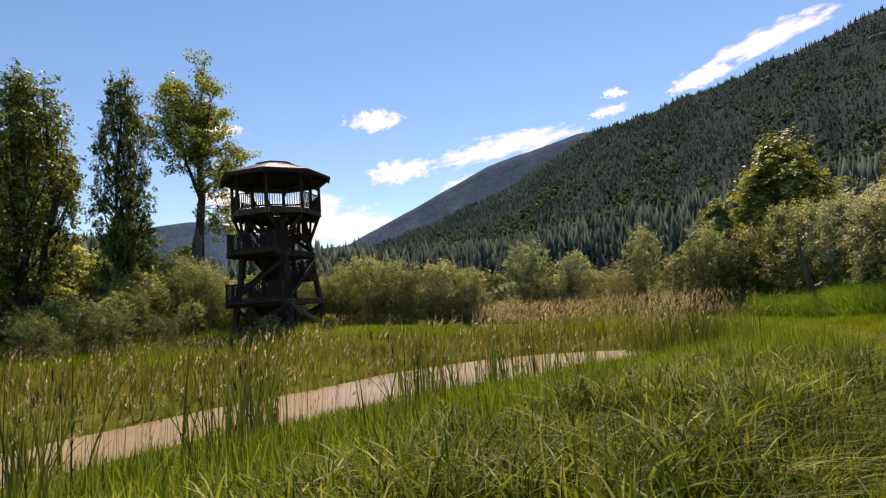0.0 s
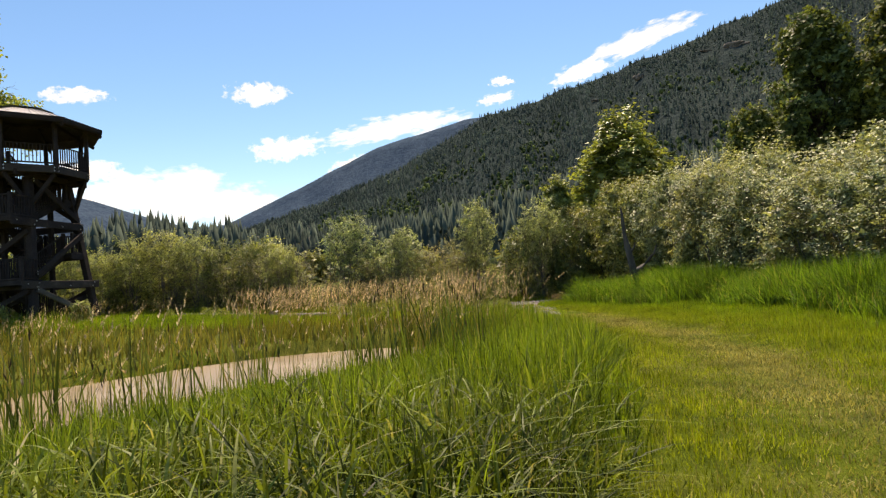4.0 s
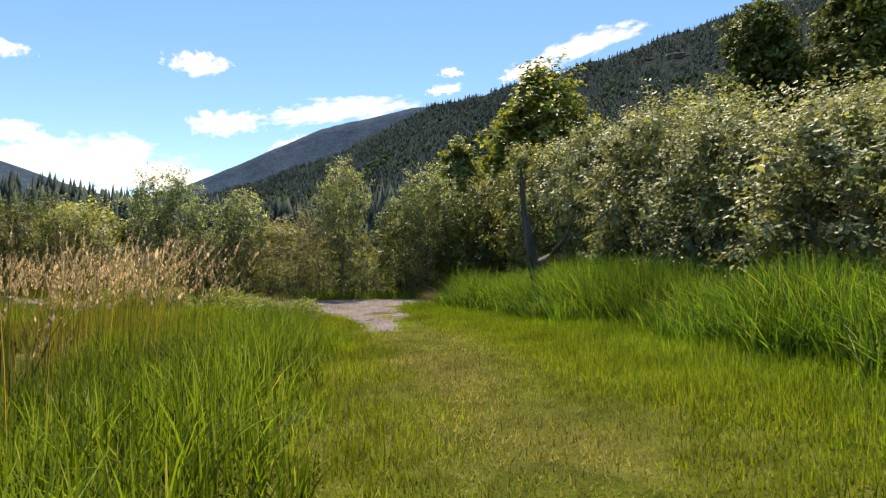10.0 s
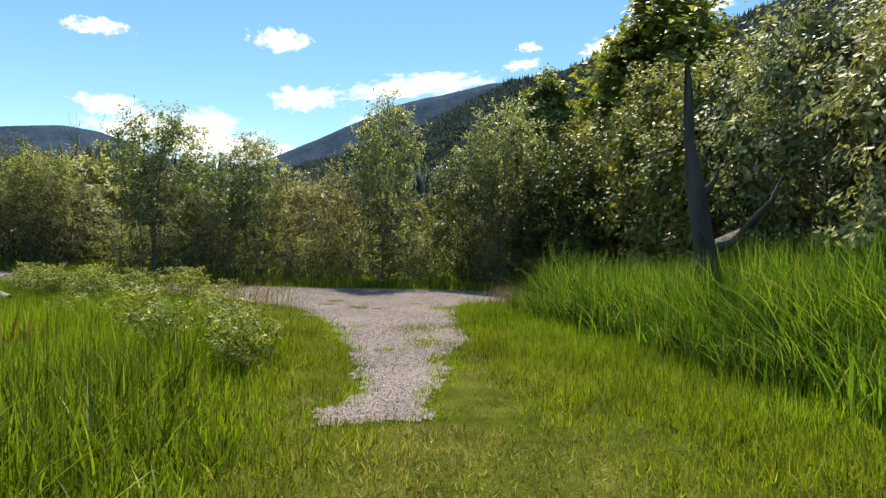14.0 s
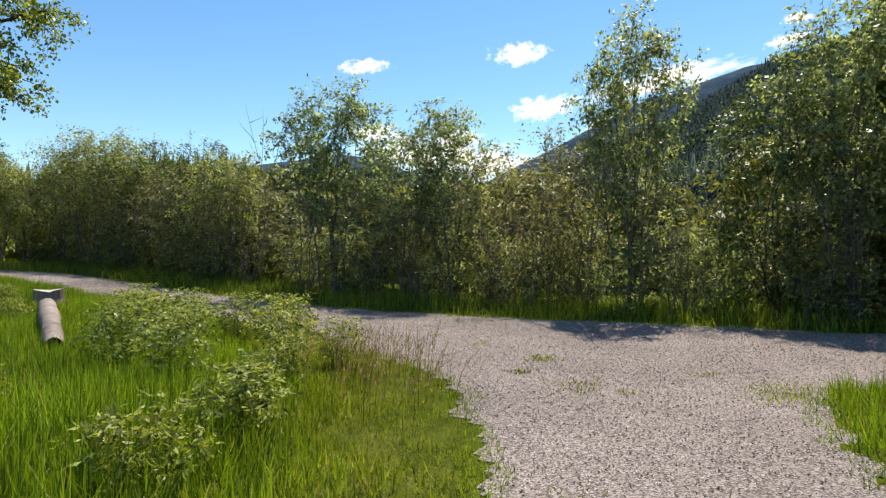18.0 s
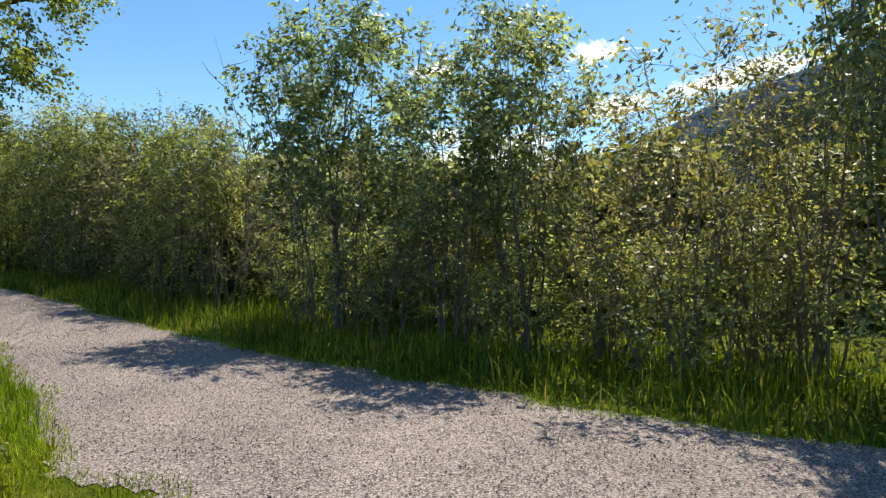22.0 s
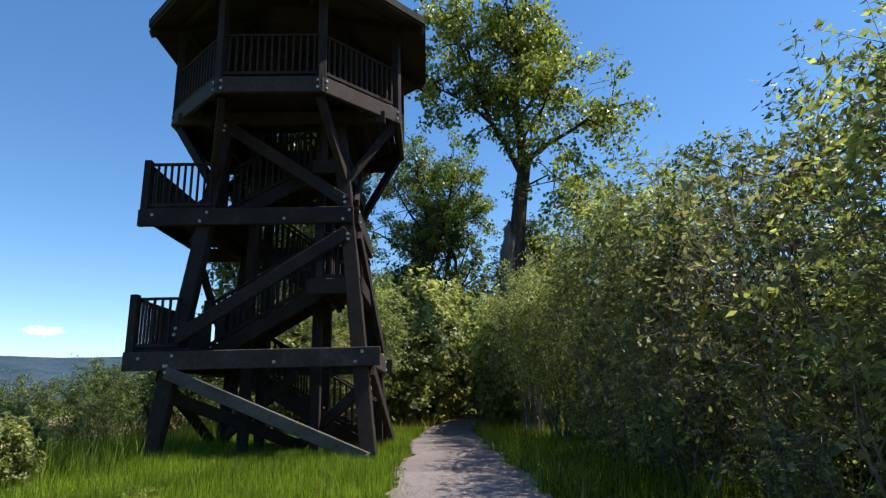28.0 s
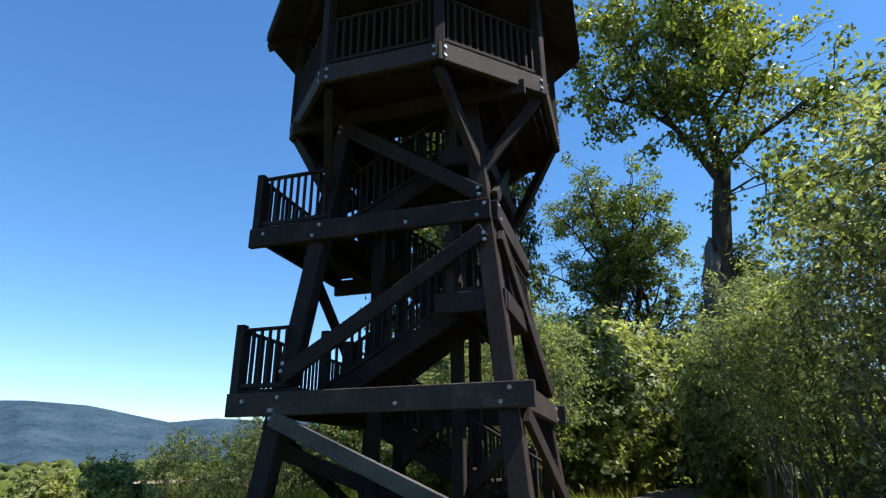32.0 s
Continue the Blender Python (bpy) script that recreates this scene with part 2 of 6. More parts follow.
def height(x, y):
    x, y = np.asarray(x, float), np.asarray(y, float)
    h = 0.2 * (1 - smooth(2, 14, y)) * smooth(-7, 0, x)
    h = h + 0.62 * smooth(-1.5, -16, x) * smooth(22, 30, y) * (1 - smooth(50, 80, y))
    h = h - 0.1 * smooth(3.5, -1, x) * (1 - smooth(22, 29, y)) * smooth(-60, -30, x)
    h = h + 0.25 * smooth(9.0, 12.5, x) * (1 - smooth(40, 70, y))
    h = h - 0.85 * pond_depth(x, y)
    far = np.hypot(x, y - 20)
    h = h + 0.025 * np.sin(x * 1.3 + 0.7 * np.sin(y)) * np.sin(y * 1.1 + 1) * (1 - smooth(60, 200, far))
    return h


def ground_z(x, y):
    return float(height(x, y))


def mesh_from(name, verts, faces, materials, smooth_faces=False):
    """A mesh from arrays; faces all of one length."""
    verts, faces = np.asarray(verts, np.float32), np.asarray(faces, np.int32)
    me = bpy.data.meshes.new(name)
    n, k = faces.shape
    me.vertices.add(len(verts))
    me.vertices.foreach_set("co", verts.ravel())
    me.loops.add(n * k)
    me.loops.foreach_set("vertex_index", faces.ravel())
    me.polygons.add(n)
    me.polygons.foreach_set("loop_start", np.arange(0, n * k, k, dtype=np.int32))
    me.polygons.foreach_set("loop_total", np.full(n, k, np.int32))
    if smooth_faces:
        me.polygons.foreach_set("use_smooth", np.ones(n, bool))
    for m in materials:
        me.materials.append(m)
    me.update(calc_edges=True)
    me.validate()
    return me


def grid_faces(nx, ny):
    i, j = np.meshgrid(np.arange(nx - 1), np.arange(ny - 1), indexing="ij")
    a = (i * ny + j).ravel()
    return np.stack([a, a + ny, a + ny + 1, a + 1], 1)


def ground_material():
    m, nt, bsdf, out = nodes_of("soil_and_turf")
    n1, n2, n3 = noise_of(nt, 0.35, 4), noise_of(nt, 3.0, 5), noise_of(nt, 40.0, 4, 0.7)
    turf = ramp(nt, n2, [(0.3, (0.04, 0.06, 0.006)), (0.55, (0.1, 0.13, 0.012)), (0.75, (0.17, 0.18, 0.03))])
    dry = ramp(nt, n2, [(0.3, (0.09, 0.1, 0.015)), (0.7, (0.2, 0.19, 0.045))])
    col = mixed(nt, ramp(nt, n1, [(0.4, (0, 0, 0)), (0.65, (1, 1, 1))]), turf, dry)
    col = mixed(nt, 1.0, col, ramp(nt, n3, [(0.3, (0.6, 0.6, 0.55)), (0.7, (1.3, 1.3, 1.25))]), "MULTIPLY")
    nt.links.new(col, bsdf.inputs["Base Color"])
    bsdf.inputs["Roughness"].default_value, bsdf.inputs["Specular IOR Level"].default_value = 1.0, 0.05
    bump(nt, n3, 0.9, 0.05, bsdf)
    return m


turf = ground_material()
steps = np.sinh(np.linspace(-1, 1, 301) * 7.0) / math.sinh(7.0)
gx, gy = np.meshgrid(-2 + steps * 4200, 24 + steps * 4200, indexing="ij")
gv = np.stack([gx, gy, height(gx, gy)], -1).reshape(-1, 3)
ground = tagged(new("ground", mesh_from("ground", gv, grid_faces(301, 301), [turf], True)), "grassy valley floor of turf and bare soil", "ground", kind="structure")

# pond water with a film of pale silt
def pond_material():
    m, nt, bsdf, out = nodes_of("silty_water")
    n1, n2 = noise_of(nt, 0.5, 5, 0.6, stretch=(1, 1, 1)), noise_of(nt, 7.0, 5, 0.7)
    col = ramp(nt, n1, [(0.3, (0.24, 0.17, 0.1)), (0.55, (0.32, 0.24, 0.155)), (0.75, (0.41, 0.32, 0.225))])
    col = mixed(nt, 1.0, col, ramp(nt, n2, [(0.3, (0.78, 0.78, 0.76)), (0.7, (1.15, 1.15, 1.15))]), "MULTIPLY")
    nt.links.new(col, bsdf.inputs["Base Color"])
    bsdf.inputs["Roughness"].default_value = 0.34
    bsdf.inputs["IOR"].default_value = 1.33
    bump(nt, n2, 0.12, 0.01, bsdf)
    return m


py = np.linspace(-30, 23, 60)
pa, pb = line_x(py, FAR_SHORE) - 1.2, line_x(py, NEAR_SHORE) + 1.2
pv = [(a + (b - a) * s, y, WATER_Z) for y, a, b in zip(py, pa, pb) for s in np.linspace(0, 1, 8)]
tagged(new("water", mesh_from("water", pv, grid_faces(60, 8), [pond_material()])), "shallow pond of still tan silty water", "pond", kind="structure")

# ---- gravel path ----
GRAVEL = [(6.3, 24.4), (7.1, 24.7), (6.95, 26.7), (6.85, 28.6), (6.65, 30.2), (6.5, 32.6), (9.2, 33.6), (9.4, 37.6), (6.0, 36.9), (2.6, 36.35), (-2.2, 36.2), (-7.0, 36.05), (-12, 35.95),
          (-16, 35.8), (-22, 35.85), (-27, 36.1), (-33, 37.2), (-43, 40.0), (-52, 44.0), (-53, 42.2), (-43, 38.0), (-33, 35.4), (-25, 34.2), (-17.3, 34.0), (-11, 33.9), (-8.3, 33.9), (-3.4, 33.5),
          (-1.5, 33.15), (0.0, 32.95), (1.3, 32.5), (3.2, 31.2), (4.4, 29.9), (5.4, 28.0), (5.9, 26.8), (6.2, 25.5)]


def inside(poly, x, y):
    x, y = np.asarray(x, float), np.asarray(y, float)
    hit = np.zeros(x.shape, bool)
    for (x0, y0), (x1, y1) in zip(poly, poly[1:] + poly[:1]):
        cross = (y0 > y) != (y1 > y)
        hit ^= cross & (x < (x1 - x0) * (y - y0) / ((y1 - y0) or 1e-9) + x0)
    return hit


def lattice(x, y, seed):
    """Smooth value noise, about -1 to 1."""
    x, y = np.asarray(x, float), np.asarray(y, float)
    i, j = np.floor(x), np.floor(y)
    u, v = x - i, y - j
    u, v = u * u * (3 - 2 * u), v * v * (3 - 2 * v)

    def at(a, c):
        h = np.sin(a * 127.1 + c * 311.7 + seed * 74.7) * 43758.5453
        return 2 * (h - np.floor(h)) - 1
    return (at(i, j) * (1 - u) + at(i + 1, j) * u) * (1 - v) + (at(i, j + 1) * (1 - u) + at(i + 1, j + 1) * u) * v


def waver(x, y, size=1.0):
    return size * (lattice(x * 1.1, y * 1.1, 1) + 0.6 * lattice(x * 3.1, y * 3.1, 2) + 0.3 * lattice(x * 8, y * 8, 3))


def on_gravel(x, y, wobble=0.12):
    return inside(GRAVEL, x + waver(x, y, wobble), y + waver(y + 7, x, wobble))


def gravel_material():
    m, nt, bsdf, out = nodes_of("crushed_gravel")
    c = nt.nodes.new("ShaderNodeTexCoord")
    v = nt.nodes.new("ShaderNodeTexVoronoi")
    v.inputs["Scale"].default_value = 85.0
    nt.links.new(c.outputs["Object"], v.inputs["Vector"])
    n1 = noise_of(nt, 0.7, 4)
    grey = ramp(nt, v.outputs["Color"], [(0.1, (0.075, 0.062, 0.06)), (0.45, (0.195, 0.165, 0.16)), (0.9, (0.42, 0.365, 0.355))])
    dust = ramp(nt, n1, [(0.35, (0.85, 0.82, 0.8)), (0.7, (1.12, 1.08, 1.06))])
    col = mixed(nt, 1.0, grey, dust, "MULTIPLY")
    nt.links.new(col, bsdf.inputs["Base Color"])
    bsdf.inputs["Roughness"].default_value, bsdf.inputs["Specular IOR Level"].default_value = 0.95, 0.15
    bump(nt, v.outputs["Distance"], 0.7, 0.008, bsdf)
    return m


gravel = gravel_material()
near_side = np.arange(-12, 9.6, 0.065)
gxs, gys = np.concatenate([np.arange(-53, -12, 0.2), near_side]), np.arange(24.3, 44.4, 0.075)
qx, qy = np.meshgrid(gxs, gys, indexing="ij")
keep = on_gravel((qx[:-1, :-1] + qx[1:, 1:]) / 2, (qy[:-1, :-1] + qy[1:, 1:]) / 2, 0.16).ravel()
cells = grid_faces(len(gxs), len(gys))[keep]
used, cells = np.unique(cells, return_inverse=True)
vx, vy = qx.ravel()[used], qy.ravel()[used]
tagged(new("path", mesh_from("path", np.stack([vx, vy, height(vx, vy) + np.where(vx < -11, 0.022, 0.008)], 1), cells.reshape(-1, 4), [gravel], True)), "pinkish-grey crushed gravel footpath", "path", kind="structure")

# ---- mountains ----
def bearing(az, table):
    t = np.array(table, float)
    return np.interp(az, t[:, 0], t[:, 1])


NEAR_RIDGE = [(-36, 2.0), (-30, 4.2), (-25, 6.3), (-18, 8.6), (-10, 11.6), (-2, 15.6), (2.4, 16.5), (10.7, 18.2), (17.3, 19.5), (24, 20.9), (34, 22.0), (60, 20.0), (100, 14.0), (150, 6.0), (180, 3.0)]
FAR_RIDGE = [(-180, 4.5), (-150, 4.6), (-141, 5.1), (-137, 4.9), (-130.6, 3.7), (-127, 4.1), (-121, 3.9), (-100, 4.5), (-70, 5.5), (-52, 7.6), (-44.5, 8.7), (-41, 9.3), (-38, 9.0), (-34.5, 7.8), (-30, 6.4), (-27, 6.6), (-25.5, 7.3), (-18.3, 10.7),
             (-12.5, 13.4), (-4, 15.4), (1, 15.7), (20, 12), (100, 5), (180, 4.5)]


def rough1(u, seed, octaves=5):
    rng = np.random.default_rng(seed)
    out = np.zeros_like(u)
    for k in range(octaves):
        out += np.sin(u * 1.9**k + rng.uniform(0, 6.3)) * 0.6**k
    return out


def range_surface(az, s, ridge, near_r, far_r, wild, seed):
    """A hillside from its foot (s=0) to its crest (s=1) and a little down behind."""
    el = np.radians(bearing(az, ridge))
    r = near_r + (far_r - near_r) * s + 10 * rough1(az * 0.9 + s * 4, seed + 1)
    top = np.tan(el) * far_r - 7
    rise = np.where(s <= 1, s ** 1.25, 1 - (s - 1) * 1.5)
    gully = wild * top * rough1(az * 0.75 + 1.4 * s, seed) * 0.05 * np.sin(np.clip(s, 0, 1) * math.pi)
    z = top * rise + gully - 2
    a = np.radians(az)
    return np.stack([r * np.sin(a), r * np.cos(a), z], -1)


def hillside(name, ridge, az0, az1, near_r, far_r, material, wild, seed, label):
    na, ns = int((az1 - az0) * 1.6) + 1, 28
    az, s = np.meshgrid(np.linspace(az0, az1, na), np.linspace(0, 1.35, ns), indexing="ij")
    v = range_surface(az, s, ridge, near_r, far_r, wild, seed).reshape(-1, 3)
    return tagged(new(name, mesh_from(name, v, grid_faces(na, ns), [material], True)), label, "mountain", kind="structure")


def slope_material(name, low, high, scale):
    m, nt, bsdf, out = nodes_of(name)
    n1, n2 = noise_of(nt, scale, 6, 0.7), noise_of(nt, scale * 12, 4, 0.7)
    col = ramp(nt, n1, [(0.35, low), (0.7, high)])
    col = mixed(nt, 1.0, col, ramp(nt, n2, [(0.3, (0.6, 0.62, 0.64)), (0.7, (1.25, 1.25, 1.2))]), "MULTIPLY")
    nt.links.new(col, bsdf.inputs["Base Color"])
    bsdf.inputs["Roughness"].default_value, bsdf.inputs["Specular IOR Level"].default_value = 1.0, 0.0
    bump(nt, n2, 0.8, 12.0, bsdf)
    return m


# a little haze blue is mixed into the floor's base colour too
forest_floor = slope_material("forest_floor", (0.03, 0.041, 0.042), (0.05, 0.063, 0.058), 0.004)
# far slopes: aerial haze is painted in as a blue base colour
haze_blue_slope = slope_material("haze_tinted_forest", (0.034, 0.056, 0.09), (0.066, 0.095, 0.135), 0.0035)
# western hills: a paler blue, again haze put into the colour
pale_haze_slope = slope_material("pale_haze_tinted_forest", (0.036, 0.064, 0.09), (0.08, 0.115, 0.145), 0.0035)
hillside("mountain_far", FAR_RIDGE, -70, 180, 2300, 4300, haze_blue_slope, 0.5, 5, "distant haze-blue forested mountains across the valley")
hillside("mountain_west", FAR_RIDGE, -180, -70, 2300, 4300, pale_haze_slope, 0.5, 5, "pale haze-blue forested hills beyond the western marsh")
hillside("mountain_near", NEAR_RIDGE, -36, 180, 420, 1500, forest_floor, 0.35, 11, "steep mountainside covered in dark conifer forest")


def cone_forest(name, points, heights, widths, material, label, tiers=3, sides=5, seed=3):
    """Many small conifers as one mesh: ragged tiers of skirts round a leader."""
    rng = np.random.default_rng(seed)
    n = len(points)
    verts, faces = [], []
    per = tiers * (sides + 1)
    ang = np.linspace(0, 2 * math.pi, sides, endpoint=False)
    v = np.zeros((n, per, 3), np.float32)
    f = []
    turn = rng.uniform(0, 6.3, n)
    for k in range(tiers):
        lo, hi = k / tiers * 0.92 + 0.04, min(1.0, (k + 1.75) / tiers)
        if k == tiers - 1:
            hi = 1.0
        rad = widths * (1 - lo) * rng.uniform(0.75, 1.2, n)
        b = k * (sides + 1)
        for j, a in enumerate(ang):
            jr = rad * rng.uniform(0.6, 1.15, n)
            v[:, b + j] = points + np.stack([np.cos(a + turn + k) * jr, np.sin(a + turn + k) * jr, heights * (lo + rng.uniform(-0.04, 0.03, n))], 1)
            f.append((b + j, b + (j + 1) % sides, b + sides))
        v[:, b + sides] = points + np.stack([0 * heights, 0 * heights, heights * hi], 1)
    f = np.array(f)
    faces = (f[None] + (np.arange(n) * per)[:, None, None]).reshape(-1, 3)
    return tagged(new(name, mesh_from(name, v.reshape(-1, 3), faces, [material])), label, "forest", kind="stuff")


def round_forest(name, points, heights, widths, material, label, seed=4):
    """Many small round-headed trees as one mesh of lumpy crowns."""
    rng = np.random.default_rng(seed)
    base = bmesh.new()
    bmesh.ops.create_icosphere(base, subdivisions=1, radius=1.0)
    bv = np.array([x.co for x in base.verts], np.float32)
    bf = np.array([[x.index for x in p.verts] for p in base.faces])
    base.free()
    n = len(points)
    lump = rng.uniform(0.62, 1.25, (n, len(bv), 1))
    v = bv[None] * lump * np.stack([widths, widths, heights * 0.5], 1)[:, None] + (points + np.stack([0 * heights, 0 * heights, heights * 0.5], 1))[:, None]
    faces = (bf[None] + (np.arange(n) * len(bv))[:, None, None]).reshape(-1, 3)
    return tagged(new(name, mesh_from(name, v.reshape(-1, 3), faces, [material])), label, "forest", kind="stuff")


rng = np.random.default_rng(21)
n = 21000
az, s = rng.uniform(-36, 50, n), 0.12 + 0.91 * rng.uniform(0, 1, n) ** 0.75
spots = range_surface(az, s, NEAR_RIDGE, 420, 1500, 0.35, 11)
broad = (rng.uniform(0, 1, n) < 0.95 - 1.1 * s) & (lattice(az * 0.3, s * 12, 41) > 0.05)
hs = rng.uniform(6.5, 14.0, n)
OUTCROPS = [(13.2, 0.86, 15, 9), (21.3, 0.83, 30, 10), (19.0, 0.87, 12, 5), (9.0, 0.8, 9, 5)]
clear = np.ones(n, bool)
for oa, os, ow, oh in OUTCROPS:
    clear &= (np.abs(az - oa) > ow / 26 + 0.1) | (s > os + 0.02) | (s < os - 0.06)
con, bro = clear & ~broad, clear & broad
cone_forest("conifer_forest", spots[con], hs[con], hs[con] * 0.15 + 0.6, needle, "dense dark green conifers on the mountainside", tiers=3)
round_forest("broadleaf_forest", spots[bro], hs[bro] * 0.72, hs[bro] * 0.3, broad_far, "green broadleaf trees on the lower slope")


def outcrop(az, s, wide, tall, seed):
    """Bare rock standing out of the forest: a few broken ledges in one mesh."""
    rng = np.random.default_rng(seed)
    mid = range_surface(np.array([az]), np.array([s]), NEAR_RIDGE, 420, 1500, 0.35, 11)[0]
    base = bmesh.new()
    bmesh.ops.create_icosphere(base, subdivisions=2, radius=1.0)
    bv = np.array([v.co for v in base.verts])
    bf = np.array([[v.index for v in p.verts] for p in base.faces])
    base.free()
    a = radians(az)
    right, out = np.array([math.cos(a), -math.sin(a), 0]), np.array([-math.sin(a), -math.cos(a), 0])
    vs, fs = [], []
    for k in range(9):
        c = mid + right * rng.uniform(-0.7, 0.7) * wide + np.array([0, 0, rng.uniform(-0.4, 0.5) * tall]) + out * 3
        q = bv * rng.uniform(0.7, 1.15, (len(bv), 1)) * np.array([wide * rng.uniform(0.2, 0.45), 6.0, tall * rng.uniform(0.3, 0.6)])
        fs.append(bf + len(bv) * k)
        vs.append(c + q[:, :1] * right + q[:, 1:2] * out + q[:, 2:] * np.array([0, 0, 1]))
    tagged(new("rock_outcrop", mesh_from("rock_outcrop", np.concatenate(vs), np.concatenate(fs), [cliff_rock])), "bare tan rock outcrop high on the forested mountainside", "rock", "rock outcrops", "structure")


cliff_rock = plain("cliff_rock", [(0.3, (0.09, 0.08, 0.07)), (0.7, (0.24, 0.2, 0.165))], 0.15, 0.95, 0.8, 1.5, 0.8, shine=0.1)
for i, o in enumerate(OUTCROPS):
    outcrop(*o, 90 + i)
# valley-floor conifers beyond the thickets
TREETOPS = [(-75, 5.5), (-56, 7.5), (-50, 8.6), (-46, 8.8), (-42, 6.6), (-38, 6.3), (-36, 6.9), (-34.6, 8.2), (-30.6, 8.2), (-29, 7.4), (-27, 7.1), (-26, 7.7), (-23, 6.7), (-18.5, 7.2), (-17, 6.5), (-8, 7.4), (0, 8.6), (8, 9.6), (20, 10.5), (40, 10.5)]
FOOTHILL = [(a, max(1.2, e - 4.2)) for a, e in TREETOPS]
hillside("foothill", FOOTHILL, -75, 40, 150, 330, forest_floor, 0.1, 23, "low wooded rise on the far side of the valley floor")
n = 2300
az, s = rng.uniform(-75, 38, n), rng.uniform(0.0, 1.05, n)
spots = range_surface(az, s, FOOTHILL, 150, 330, 0.1, 23)
r = np.hypot(spots[:, 0], spots[:, 1])
hs = np.clip(r * np.tan(np.radians(bearing(az, TREETOPS) * rng.uniform(0.66, 1.04, n))) - spots[:, 2], 6, 34)
cone_forest("valley_conifers", spots, hs, hs * rng.uniform(0.13, 0.24, n) + 0.6, needle, "dark conifers standing on the far side of the valley floor", tiers=6, sides=6, seed=8)
n = 700
az, r = rng.uniform(-70, 50, n), rng.uniform(90, 300, n)
spots = np.stack([r * np.sin(np.radians(az)), r * np.cos(np.radians(az)), -0.5 + 0 * r], 1)
hs = r * np.tan(np.radians(rng.uniform(1.2, 3.2, n)))
round_forest("valley_thicket", spots, hs, hs * 0.5, broad_far, "far green thickets on the valley floor", seed=9)
# western lowland: low scrub line below the blue hills
n = 900
az, r = rng.uniform(-170, -70, n), rng.uniform(75, 420, n)
spots = np.stack([-10 + r * np.sin(np.radians(az)), 30 + r * np.cos(np.radians(az)), -0.5 + 0 * r], 1)
hs = r * np.tan(np.radians(rng.uniform(0.3, 1.0, n)))
round_forest("western_scrub", spots, hs, hs * 0.9, broad_far, "low far scrub along the edge of the marsh", seed=10)

# ---- clouds ----
def cloud_material():
    m, nt, bsdf, out = nodes_of("self_lit_cloud")
    nt.nodes.remove(bsdf)
    c = nt.nodes.new("ShaderNodeTexCoord")
    info = nt.nodes.new("ShaderNodeObjectInfo")
    ln = nt.nodes.new("ShaderNodeVectorMath")
    ln.operation = "LENGTH"
    nt.links.new(c.outputs["Object"], ln.inputs[0])
    n = nt.nodes.new("ShaderNodeTexNoise")
    n.noise_dimensions = "4D"
    n.inputs["Scale"].default_value, n.inputs["Detail"].default_value, n.inputs["Roughness"].default_value = 2.2, 7.0, 0.6
    mp = nt.nodes.new("ShaderNodeMapping")
    mp.inputs["Scale"].default_value = (2.0, 1.0, 1.0)
    nt.links.new(c.outputs["Object"], mp.inputs[0])
    nt.links.new(mp.outputs[0], n.inputs["Vector"])
    wm = nt.nodes.new("ShaderNodeMath")
    wm.operation = "MULTIPLY"
    nt.links.new(info.outputs["Random"], wm.inputs[0])
    wm.inputs[1].default_value = 40
    nt.links.new(wm.outputs[0], n.inputs["W"])
    body = nt.nodes.new("ShaderNodeMath")
    body.operation = "MULTIPLY_ADD"
    nt.links.new(ln.outputs["Value"], body.inputs[0])
    body.inputs[1].default_value = -0.62
    nt.links.new(n.outputs["Fac"], body.inputs[2])
    alpha = ramp(nt, body.outputs[0], [(0.04, (0, 0, 0)), (0.32, (1, 1, 1))])
    # sunlit white and shaded grey are painted by noise and emitted, not lit
    shade = ramp(nt, n.outputs["Fac"], [(0.36, (0.8, 0.84, 0.9)), (0.52, (1, 1, 1))])
    em, tp, mx = nt.nodes.new("ShaderNodeEmission"), nt.nodes.new("ShaderNodeBsdfTransparent"), nt.nodes.new("ShaderNodeMixShader")
    nt.links.new(shade, em.inputs["Color"])
    em.inputs["Strength"].default_value = 1.0
    nt.links.new(alpha, mx.inputs[0])
    nt.links.new(tp.outputs[0], mx.inputs[1])
    nt.links.new(em.outputs[0], mx.inputs[2])
    nt.links.new(mx.outputs[0], out.inputs["Surface"])
    return m


vapour = cloud_material()
cloud_sheet = mesh_from("cloud", [(x, y, -0.06 * (x * x + y * y)) for x in np.linspace(-1, 1, 9) for y in np.linspace(-1, 1, 9)], grid_faces(9, 9), [vapour], True)
